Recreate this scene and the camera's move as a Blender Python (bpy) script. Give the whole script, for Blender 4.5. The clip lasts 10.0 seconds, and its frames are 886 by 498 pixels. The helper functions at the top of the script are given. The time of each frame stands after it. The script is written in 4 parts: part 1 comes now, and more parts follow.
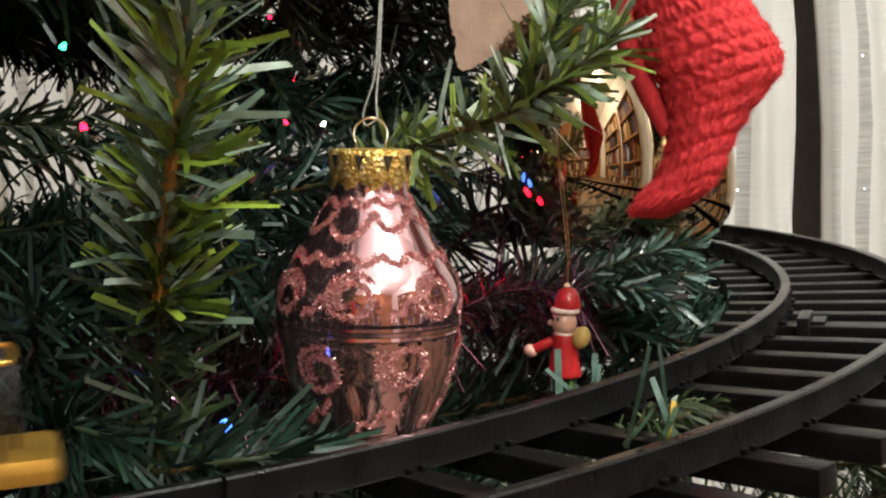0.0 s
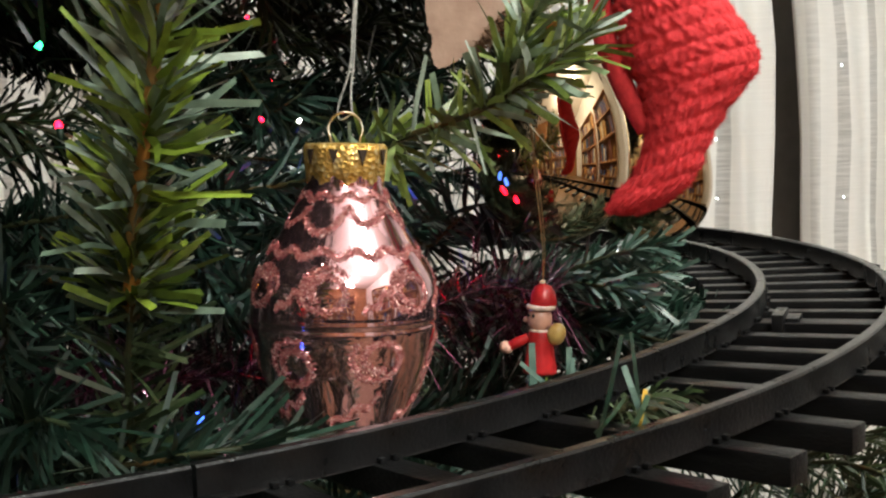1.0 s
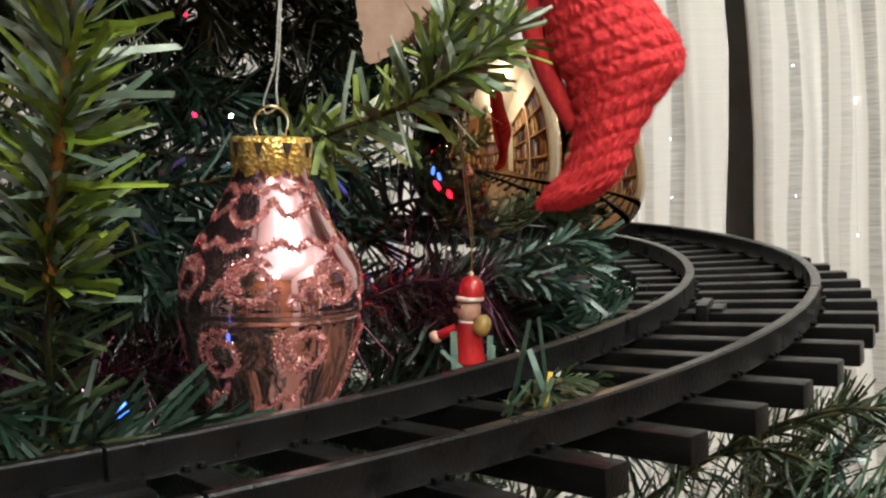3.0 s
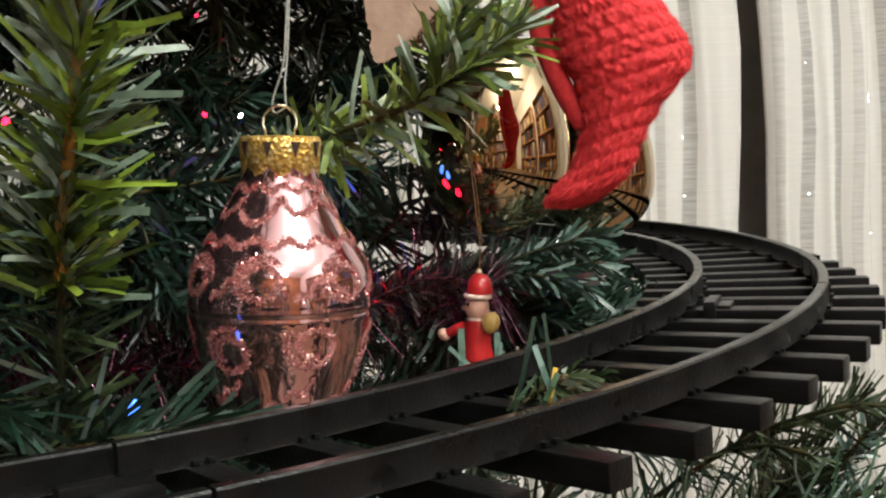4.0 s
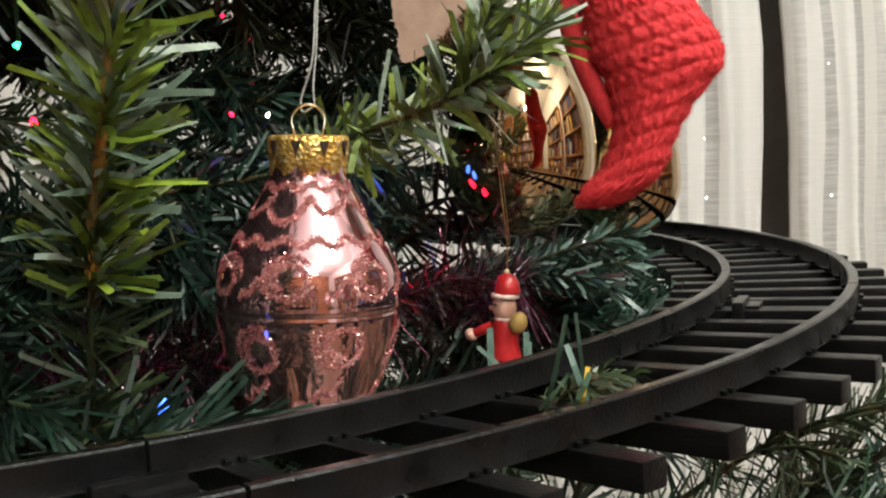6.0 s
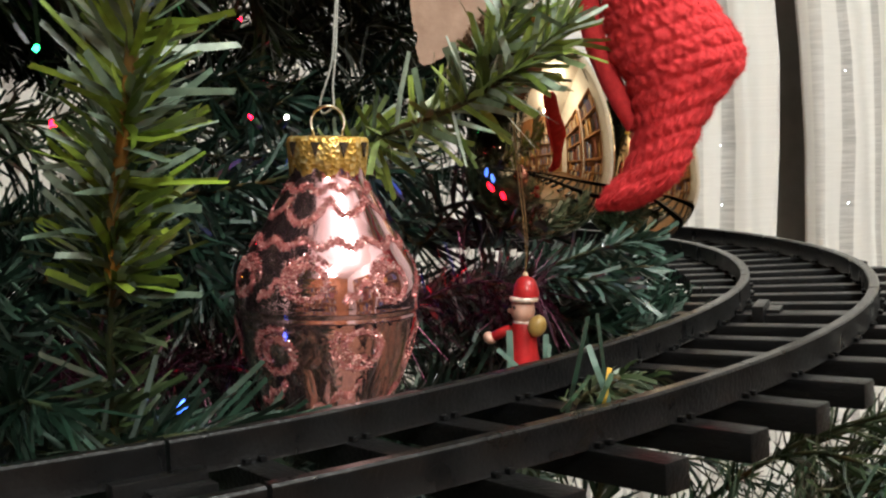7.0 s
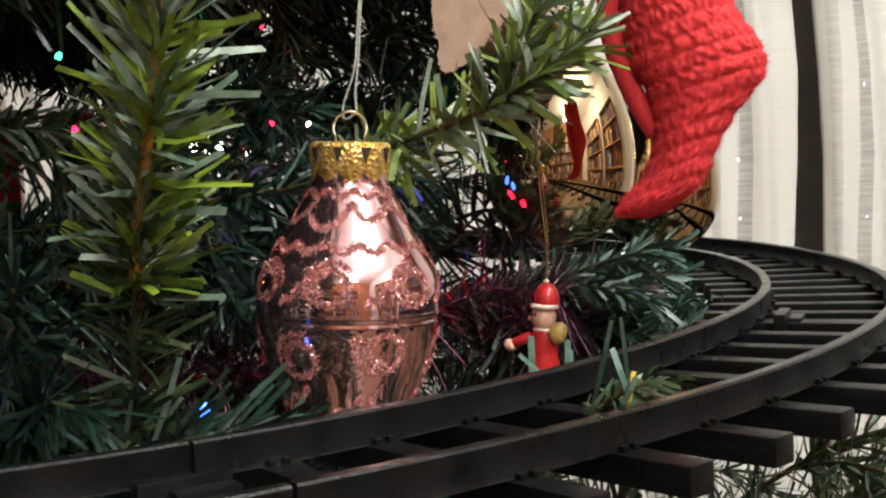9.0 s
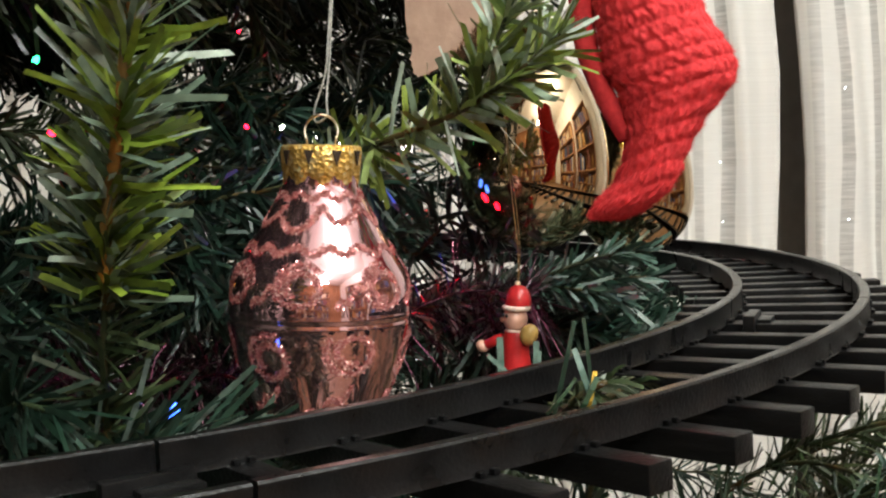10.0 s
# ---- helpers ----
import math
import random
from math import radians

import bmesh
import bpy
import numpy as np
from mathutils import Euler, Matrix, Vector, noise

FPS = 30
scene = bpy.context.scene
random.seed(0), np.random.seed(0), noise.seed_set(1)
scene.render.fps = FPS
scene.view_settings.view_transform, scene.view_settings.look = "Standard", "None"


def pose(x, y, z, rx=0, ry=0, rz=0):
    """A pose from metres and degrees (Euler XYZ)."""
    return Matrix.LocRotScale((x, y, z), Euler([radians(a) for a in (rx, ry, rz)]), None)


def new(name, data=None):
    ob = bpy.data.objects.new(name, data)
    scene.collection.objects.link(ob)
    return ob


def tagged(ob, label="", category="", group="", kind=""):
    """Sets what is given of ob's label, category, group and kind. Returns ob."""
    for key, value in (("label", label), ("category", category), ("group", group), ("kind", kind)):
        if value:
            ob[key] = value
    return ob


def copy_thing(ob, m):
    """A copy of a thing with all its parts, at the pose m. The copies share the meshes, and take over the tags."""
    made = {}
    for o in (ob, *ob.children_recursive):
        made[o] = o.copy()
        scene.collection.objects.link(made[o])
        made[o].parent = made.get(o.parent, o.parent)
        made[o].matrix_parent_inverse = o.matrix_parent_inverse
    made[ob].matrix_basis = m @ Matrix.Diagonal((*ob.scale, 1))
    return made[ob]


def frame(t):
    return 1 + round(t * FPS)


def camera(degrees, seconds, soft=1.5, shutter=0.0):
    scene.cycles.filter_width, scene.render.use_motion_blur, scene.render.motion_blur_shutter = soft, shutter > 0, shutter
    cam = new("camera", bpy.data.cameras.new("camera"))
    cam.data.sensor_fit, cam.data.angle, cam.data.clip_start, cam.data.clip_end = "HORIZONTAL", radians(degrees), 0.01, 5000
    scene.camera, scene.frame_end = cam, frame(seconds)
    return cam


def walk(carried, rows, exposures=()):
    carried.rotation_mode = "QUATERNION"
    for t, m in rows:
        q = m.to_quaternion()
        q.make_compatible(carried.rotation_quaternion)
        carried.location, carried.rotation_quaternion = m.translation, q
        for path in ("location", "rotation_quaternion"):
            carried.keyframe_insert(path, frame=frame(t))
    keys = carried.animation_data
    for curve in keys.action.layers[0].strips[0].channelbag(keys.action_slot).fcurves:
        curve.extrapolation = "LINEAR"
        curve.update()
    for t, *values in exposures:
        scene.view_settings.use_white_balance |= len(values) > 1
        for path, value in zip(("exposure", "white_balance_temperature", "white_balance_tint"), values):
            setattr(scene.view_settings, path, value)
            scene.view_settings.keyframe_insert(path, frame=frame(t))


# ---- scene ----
cam = camera(38.3, 10.0, soft=2.2, shutter=0.5)
# seconds, x, y, z, yaw, pitch, roll; z is measured from the top of the rails
ROWS = [
    (0, -0.01488, 0.00802, 0.06134, 2.321, -5.715, -0.558),
    (0.5, -0.01499, 0.00883, 0.05858, 2.084, -5.45, -0.586),
    (1, -0.01266, 0.00800, 0.05671, 1.522, -5.241, -0.665),
    (1.5, -0.00748, 0.00643, 0.05460, 0.761, -4.955, -0.581),
    (2, -0.00413, 0.00434, 0.05467, -0.194, -4.992, -0.617),
    (3.5, 0.00000, 0.00000, 0.05400, 0, -5.159, -0.431),
    (4, 0.00071, -0.00133, 0.05395, 0.438, -5.159, -0.329),
    (4.5, -0.00007, -0.00142, 0.05380, 0.685, -5.126, -0.325),
    (5, -0.00100, -0.00054, 0.05419, 0.93, -5.201, -0.396),
    (5.5, -0.00169, -0.00056, 0.05394, 1.201, -5.195, -0.335),
    (7, -0.00349, 0.00067, 0.05135, 1.966, -4.751, -0.441),
    (7.5, -0.00748, 0.00120, 0.05052, 3.062, -4.623, -0.326),
    (8, -0.00802, 0.00166, 0.04892, 3.618, -4.329, -0.349),
    (8.5, -0.00625, 0.00224, 0.04879, 3.225, -4.238, -0.534),
    (9, -0.00524, 0.00023, 0.04906, 2.688, -4.158, -0.617),
    (9.5, -0.00065, -0.00152, 0.04939, 2.605, -4.126, -0.555),
    (10, -0.00016, -0.00306, 0.04897, 2.09, -3.998, -0.612),
]
# the phone is held slightly askew: its rows, and the places of all that hangs in the tree, are given in an axis frame that leans by this
LEAN = Matrix.Rotation(radians(3.227), 4, "Y")
walk(cam, [(t, LEAN @ pose(x, y, z, 90 + pitch, roll, yaw)) for t, x, y, z, yaw, pitch, roll in ROWS],
     exposures=((0, 0.07), (2, 0.09), (5.5, 0.09), (8, 0.12), (9, 0.17), (10, 0.17)))

# ---- world and lamps ----
world = bpy.data.worlds.new("night")
scene.world = world
world.use_nodes = True
world.node_tree.nodes["Background"].inputs["Color"].default_value = (0.02, 0.022, 0.03, 1)
world.node_tree.nodes["Background"].inputs["Strength"].default_value = 0.3

FLOOR, CEIL = -0.80, 2.00
LAMP = (1.072, -0.33, 1.602)


def lamp(name, kind, place, watts, size, colour):
    data = bpy.data.lights.new(name, kind)
    data.energy, data.color = watts, colour
    data.shadow_soft_size = size
    ob = new(name, data)
    ob.location = place
    return ob


lamp("ceiling_lamp_light", "POINT", LAMP, 136, 0.060, (0.935, 0.985, 0.970))
SPOTS = ((0.281, -1.95, 1.436), (0.661, -1.95, 1.415), (0.467, -2.12, 1.356), (0.475, -1.78, 1.496))
SIDE = (-2.016, 0.05, 0.664)
for _p in SPOTS:
    lamp("ceiling_spot_light", "POINT", _p, 26, 0.055, (0.94, 0.97, 0.945))
lamp("wall_lamp_light", "POINT", SIDE, 7, 0.07, (1.0, 0.62, 0.30))


# ---- materials ----
def material(name, colour=(0.5, 0.5, 0.5), rough=0.5, metal=0.0, spec=0.5):
    m = bpy.data.materials.new(name)
    m.use_nodes = True
    b = m.node_tree.nodes["Principled BSDF"]
    b.inputs["Base Color"].default_value = (*colour, 1)
    b.inputs["Roughness"].default_value = rough
    b.inputs["Metallic"].default_value = metal
    b.inputs["Specular IOR Level"].default_value = spec
    return m


def node(m, kind, **values):
    n = m.node_tree.nodes.new(kind)
    for k, v in values.items():
        n.inputs[k].default_value = v
    return n


def link(m, a, b):
    m.node_tree.links.new(a, b)


def bsdf(m):
    return m.node_tree.nodes["Principled BSDF"]


def ramp(m, source, stops, target):
    r = m.node_tree.nodes.new("ShaderNodeValToRGB")
    while len(r.color_ramp.elements) < len(stops):
        r.color_ramp.elements.new(0.5)
    for e, (p, c) in zip(r.color_ramp.elements, stops):
        e.position, e.color = p, (*c, 1)
    link(m, source, r.inputs["Fac"])
    if target:
        link(m, r.outputs["Color"], target)
    return r


def coords(m, scale=(1, 1, 1), kind="Object"):
    c = m.node_tree.nodes.new("ShaderNodeTexCoord")
    p = m.node_tree.nodes.new("ShaderNodeMapping")
    p.inputs["Scale"].default_value = scale
    link(m, c.outputs[kind], p.inputs["Vector"])
    return p.outputs["Vector"]


def grain(m, stops, scale=40.0, detail=6.0, stretch=(1, 1, 1)):
    n = node(m, "ShaderNodeTexNoise", Scale=scale, Detail=detail)
    link(m, coords(m, stretch), n.inputs["Vector"])
    ramp(m, n.outputs["Fac"], stops, bsdf(m).inputs["Base Color"])
    return n


def bump(m, height, strength=0.3, distance=0.001):
    b = node(m, "ShaderNodeBump", Strength=strength, Distance=distance)
    link(m, height, b.inputs["Height"])
    link(m, b.outputs["Normal"], bsdf(m).inputs["Normal"])
    return b


def rough_by(m, source, low, high):
    r = node(m, "ShaderNodeMapRange")
    r.inputs["To Min"].default_value, r.inputs["To Max"].default_value = low, high
    link(m, source, r.inputs["Value"])
    link(m, r.outputs["Result"], bsdf(m).inputs["Roughness"])


def glow(name, colour, strength):
    m = material(name, colour, 0.3)
    bsdf(m).inputs["Emission Color"].default_value = (*colour, 1)
    bsdf(m).inputs["Emission Strength"].default_value = strength
    return m


def needle_material(name, stops, rough=0.30):
    m = material(name, (0.05, 0.12, 0.04), rough, spec=0.55)
    g = m.node_tree.nodes.new("ShaderNodeNewGeometry")
    r = ramp(m, g.outputs["Random Per Island"], stops, None)
    n = node(m, "ShaderNodeTexNoise", Scale=260.0, Detail=3.0)
    link(m, coords(m), n.inputs["Vector"])
    v = ramp(m, n.outputs["Fac"], [(0.3, (0.62, 0.62, 0.62)), (0.7, (1.15, 1.15, 1.15))], None)
    x = m.node_tree.nodes.new("ShaderNodeMix")
    x.data_type, x.blend_type = "RGBA", "MULTIPLY"
    x.inputs[0].default_value = 1.0
    link(m, r.outputs["Color"], x.inputs[6])
    link(m, v.outputs["Color"], x.inputs[7])
    link(m, x.outputs[2], bsdf(m).inputs["Base Color"])
    bsdf(m).inputs["Coat Weight"].default_value = 0.25
    bsdf(m).inputs["Coat Roughness"].default_value = 0.12
    return m


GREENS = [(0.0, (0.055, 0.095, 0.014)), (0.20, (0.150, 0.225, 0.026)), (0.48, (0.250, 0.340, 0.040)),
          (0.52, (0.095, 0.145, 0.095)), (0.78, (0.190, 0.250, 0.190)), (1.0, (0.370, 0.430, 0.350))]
# olive darkened by colour for needles that lie in shade
SHADE_OLIVES = [(0.0, (0.012, 0.024, 0.010)), (0.50, (0.032, 0.050, 0.018)), (0.85, (0.070, 0.095, 0.046)), (1.0, (0.190, 0.230, 0.180))]
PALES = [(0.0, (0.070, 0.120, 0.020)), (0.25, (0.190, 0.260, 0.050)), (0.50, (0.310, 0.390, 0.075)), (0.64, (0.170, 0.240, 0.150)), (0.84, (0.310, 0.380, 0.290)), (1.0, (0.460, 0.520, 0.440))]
# inner and rear needles: the shade inside the tree is put into this green
SHADE_GREENS = [(0.0, (0.006, 0.016, 0.010)), (0.50, (0.013, 0.034, 0.021)), (0.88, (0.030, 0.058, 0.042)), (1.0, (0.110, 0.150, 0.130))]
BLUES = [(0.0, (0.010, 0.032, 0.016)), (0.45, (0.022, 0.062, 0.028)), (0.78, (0.055, 0.108, 0.064)),
         (1.0, (0.175, 0.240, 0.190))]
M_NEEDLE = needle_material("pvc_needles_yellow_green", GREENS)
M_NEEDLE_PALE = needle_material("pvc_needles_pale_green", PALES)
M_NEEDLE_SHADE_OLIVE = needle_material("pvc_needles_shade_olive", SHADE_OLIVES)
M_NEEDLE_SHADE = needle_material("pvc_needles_shade_green", SHADE_GREENS)
# duller as well, to go with the shade in their colours
for _m in (M_NEEDLE_SHADE, M_NEEDLE_SHADE_OLIVE):
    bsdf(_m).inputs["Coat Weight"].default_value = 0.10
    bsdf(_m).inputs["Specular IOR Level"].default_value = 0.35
M_NEEDLE_BLUE = needle_material("pvc_needles_blue_green", BLUES)
GREYS = [(0.0, (0.018, 0.050, 0.030)), (0.40, (0.050, 0.110, 0.078)), (0.75, (0.110, 0.175, 0.145)), (1.0, (0.240, 0.310, 0.280))]
M_NEEDLE_GREY = needle_material("pvc_needles_grey_green", GREYS)
M_TINSEL = needle_material("purple_tinsel_foil", [(0.0, (0.02, 0.003, 0.010)), (1.0, (0.11, 0.013, 0.045))], 0.25)
bsdf(M_TINSEL).inputs["Metallic"].default_value = 0.7
M_STEM = material("brown_stem_wrap", (0.2, 0.09, 0.02), 0.6)
grain(M_STEM, [(0.40, (0.020, 0.032, 0.010)), (0.55, (0.045, 0.040, 0.012)), (0.68, (0.14, 0.075, 0.018))], 70)
M_STEM_ORANGE = material("orange_brown_stem_wrap", (0.3, 0.13, 0.02), 0.6)
grain(M_STEM_ORANGE, [(0.40, (0.05, 0.045, 0.010)), (0.52, (0.16, 0.080, 0.014)), (0.62, (0.40, 0.17, 0.024))], 60)
M_FLECK = material("amber_foil_fleck", (0.55, 0.33, 0.03), 0.35, 0.3)
grain(M_FLECK, [(0.3, (0.45, 0.26, 0.02)), (0.7, (0.66, 0.42, 0.05))], 300)
M_BARK = material("trunk_pole_green", (0.03, 0.05, 0.03), 0.6)
grain(M_BARK, [(0.3, (0.02, 0.04, 0.02)), (0.7, (0.05, 0.07, 0.04))], 60)

M_TRACK = material("black_track_plastic", (0.016, 0.016, 0.017), 0.4, spec=0.16)
_n = grain(M_TRACK, [(0.25, (0.003, 0.0030, 0.0031)), (0.75, (0.010, 0.0099, 0.0102))], 90, 8)
rough_by(M_TRACK, _n.outputs["Fac"], 0.22, 0.36)
_n2 = node(M_TRACK, "ShaderNodeTexNoise", Scale=900.0, Detail=4.0)
link(M_TRACK, coords(M_TRACK), _n2.inputs["Vector"])
bump(M_TRACK, _n2.outputs["Fac"], 0.5, 0.0005)
M_TIE = material("black_tie_plastic_wood_grain", (0.018, 0.017, 0.017), 0.46, spec=0.10)
_n = grain(M_TIE, [(0.25, (0.002, 0.0020, 0.0021)), (0.75, (0.009, 0.0089, 0.0091))], 120, 8, (0.25, 1, 1))
rough_by(M_TIE, _n.outputs["Fac"], 0.22, 0.45)
_n3 = node(M_TIE, "ShaderNodeTexNoise", Scale=1300.0, Detail=3.0)
link(M_TIE, coords(M_TIE, (0.5, 1, 1)), _n3.inputs["Vector"])
bump(M_TIE, _n3.outputs["Fac"], 0.45, 0.0005)

for _m, _w in ((M_TRACK, 0.30), (M_TIE, 0.22)):
    bsdf(_m).inputs["Coat Weight"].default_value = _w
    bsdf(_m).inputs["Coat Roughness"].default_value = 0.13
    bsdf(_m).inputs["Coat IOR"].default_value = 1.35
M_PINK = material("pink_mirrored_glass", (0.84, 0.54, 0.57), 0.05, 0.97)
_n = grain(M_PINK, [(0.3, (0.66, 0.37, 0.41)), (0.7, (0.80, 0.50, 0.54))], 30)
rough_by(M_PINK, _n.outputs["Fac"], 0.025, 0.06)
bsdf(M_PINK).inputs["Coat Weight"].default_value = 0.4
_w = node(M_PINK, "ShaderNodeTexNoise", Scale=85.0, Detail=2.0)
link(M_PINK, coords(M_PINK, (1, 1, 0.6)), _w.inputs["Vector"])
bump(M_PINK, _w.outputs["Fac"], 0.22, 0.0022)
M_GLITTER = material("rose_glitter", (0.55, 0.16, 0.15), 0.26, 0.65)
_v = M_GLITTER.node_tree.nodes.new("ShaderNodeNewGeometry")
ramp(M_GLITTER, _v.outputs["Random Per Island"], [(0.2, (0.46, 0.15, 0.15)), (0.7, (0.62, 0.25, 0.235)), (0.96, (0.94, 0.66, 0.60))],
     bsdf(M_GLITTER).inputs["Base Color"])
M_CAP = material("gold_glitter_cap", (0.85, 0.55, 0.08), 0.33, 0.7)
_v = node(M_CAP, "ShaderNodeTexVoronoi", Scale=800.0)
link(M_CAP, coords(M_CAP), _v.inputs["Vector"])
ramp(M_CAP, _v.outputs["Color"], [(0.2, (0.58, 0.32, 0.06)), (0.6, (0.88, 0.56, 0.15)), (0.9, (1.0, 0.80, 0.40))],
     bsdf(M_CAP).inputs["Base Color"])
bump(M_CAP, _v.outputs["Distance"], 0.55, 0.0011)
M_GOLD = material("gold_mirrored_glass", (0.78, 0.56, 0.33), 0.06, 1.0)
_n = grain(M_GOLD, [(0.3, (0.60, 0.46, 0.30)), (0.7, (0.74, 0.58, 0.39))], 25)
rough_by(M_GOLD, _n.outputs["Fac"], 0.02, 0.05)
M_SLOT = material("dark_slot", (0.03, 0.015, 0.005), 0.8)
M_BRASS = material("brass", (0.80, 0.52, 0.14), 0.25, 1.0)
grain(M_BRASS, [(0.3, (0.62, 0.38, 0.08)), (0.7, (0.88, 0.60, 0.18))], 120)
M_WIRE = material("steel_wire", (0.55, 0.48, 0.36), 0.3, 1.0)
M_THREAD = material("grey_cotton_thread", (0.36, 0.37, 0.33), 0.85)
grain(M_THREAD, [(0.3, (0.25, 0.26, 0.23)), (0.7, (0.48, 0.48, 0.44))], 900)
M_GOLDTHREAD = material("gold_thread", (0.36, 0.24, 0.09), 0.45, 0.6)
grain(M_GOLDTHREAD, [(0.3, (0.20, 0.13, 0.045)), (0.7, (0.48, 0.34, 0.15))], 900)
M_YARN = material("red_wool_yarn", (0.62, 0.010, 0.016), 0.85)
_n = grain(M_YARN, [(0.25, (0.46, 0.016, 0.020)), (0.7, (0.68, 0.034, 0.040))], 420, 8)
bump(M_YARN, _n.outputs["Fac"], 0.55, 0.0010)
bsdf(M_YARN).inputs["Sheen Weight"].default_value = 0.12
bsdf(M_YARN).inputs["Sheen Tint"].default_value = (1, 0.25, 0.25, 1)
M_FELT = material("beige_felt", (0.40, 0.26, 0.19), 0.95)
_n = grain(M_FELT, [(0.25, (0.31, 0.19, 0.135)), (0.75, (0.46, 0.31, 0.225))], 120, 10)
bump(M_FELT, _n.outputs["Fac"], 0.6, 0.001)
M_FUR = material("brown_fur_trim", (0.11, 0.055, 0.02), 0.9)
grain(M_FUR, [(0.3, (0.05, 0.025, 0.01)), (0.7, (0.2, 0.1, 0.04))], 250)
M_CURTAIN = material("striped_voile", (0.74, 0.72, 0.67), 0.85)
M_WALL = material("white_wall", (0.70, 0.68, 0.64), 0.8)
_n = grain(M_WALL, [(0.3, (0.66, 0.64, 0.60)), (0.7, (0.74, 0.72, 0.68))], 6, 8)
bump(M_WALL, _n.outputs["Fac"], 0.15, 0.002)
M_CEIL = material("white_ceiling_paint", (0.78, 0.75, 0.70), 0.8)
grain(M_CEIL, [(0.3, (0.75, 0.72, 0.67)), (0.7, (0.80, 0.77, 0.72))], 5)
M_FLOOR = material("oak_floor", (0.28, 0.15, 0.07), 0.4)
grain(M_FLOOR, [(0.3, (0.105, 0.058, 0.030)), (0.7, (0.20, 0.118, 0.064))], 10, 8, (1, 8, 1))
M_PANEL = material("brown_wood_panelling", (0.22, 0.10, 0.04), 0.45)
grain(M_PANEL, [(0.3, (0.20, 0.085, 0.032)), (0.7, (0.42, 0.20, 0.080))], 8, 8, (1, 1, 0.15))
M_NIGHT = material("dark_window_glass", (0.02, 0.02, 0.022), 0.08, spec=0.6)
M_FRAME = material("grey_window_frame", (0.5, 0.47, 0.44), 0.5)
grain(M_FRAME, [(0.3, (0.46, 0.435, 0.40)), (0.7, (0.56, 0.53, 0.49))], 30)


# ---- mesh helpers ----
def mesh_of(name, verts, faces, mat, smooth=True):
    me = bpy.data.meshes.new(name)
    me.from_pydata(verts, [], faces)
    me.materials.append(mat)
    if smooth:
        me.polygons.foreach_set("use_smooth", [True] * len(me.polygons))
    me.update()
    return me


def bm_mesh(name, bm, mat, smooth=True):
    me = bpy.data.meshes.new(name)
    bmesh.ops.recalc_face_normals(bm, faces=bm.faces)
    bm.to_mesh(me)
    bm.free()
    me.materials.append(mat)
    if smooth:
        me.polygons.foreach_set("use_smooth", [True] * len(me.polygons))
        me.set_sharp_from_angle(angle=radians(40))
    return me


def part(name, me, parent=None, label="", place=None):
    ob = new(name, me)
    if parent:
        ob.parent = parent
    if place is not None:
        ob.matrix_basis = place
    if label:
        ob["label"] = label
    return ob


def box(bm, x0, x1, y0, y1, z0, z1, bevel=0.0, m=None):
    v = [bm.verts.new((x, y, z)) for z in (z0, z1) for y in (y0, y1) for x in (x0, x1)]
    fs = [bm.faces.new([v[i] for i in f]) for f in ((0, 2, 3, 1), (4, 5, 7, 6), (0, 1, 5, 4), (2, 6, 7, 3), (0, 4, 6, 2), (1, 3, 7, 5))]
    if bevel:
        es = list({e for f in fs for e in f.edges})
        r = bmesh.ops.bevel(bm, geom=es, offset=bevel, segments=2, affect="EDGES", profile=0.6)
        v = list({w for f in r["faces"] for w in f.verts} | {w for w in v if w.is_valid})
    if m is not None:
        bmesh.ops.transform(bm, matrix=m, verts=[w for w in v if w.is_valid])


def lathe_mesh(name, profile, mat, seg=64, closed=False):
    """profile: (radius, z) from bottom to top, turned round z."""
    verts, faces = [], []
    n = len(profile)
    for i in range(seg):
        a = 2 * math.pi * i / seg
        for r, z in profile:
            verts.append((r * math.cos(a), r * math.sin(a), z))
    for i in range(seg):
        j = (i + 1) % seg
        for k in range(n - 1):
            faces.append((i * n + k, j * n + k, j * n + k + 1, i * n + k + 1))
    if closed:
        faces.append([i * n for i in range(seg)][::-1])
        faces.append([i * n + n - 1 for i in range(seg)])
    return mesh_of(name, verts, faces, mat)


def smooth_path(points, steps=12):
    """Catmull-Rom through the points."""
    p = [np.array(q, float) for q in points]
    p = [2 * p[0] - p[1]] + p + [2 * p[-1] - p[-2]]
    out = []
    for i in range(1, len(p) - 2):
        for s in range(steps):
            t = s / steps
            out.append(0.5 * (2 * p[i] + (p[i + 1] - p[i - 1]) * t + (2 * p[i - 1] - 5 * p[i] + 4 * p[i + 1] - p[i + 2]) * t * t
                              + (3 * p[i] - p[i - 1] - 3 * p[i + 1] + p[i + 2]) * t ** 3))
    out.append(p[-2])
    return np.array(out)


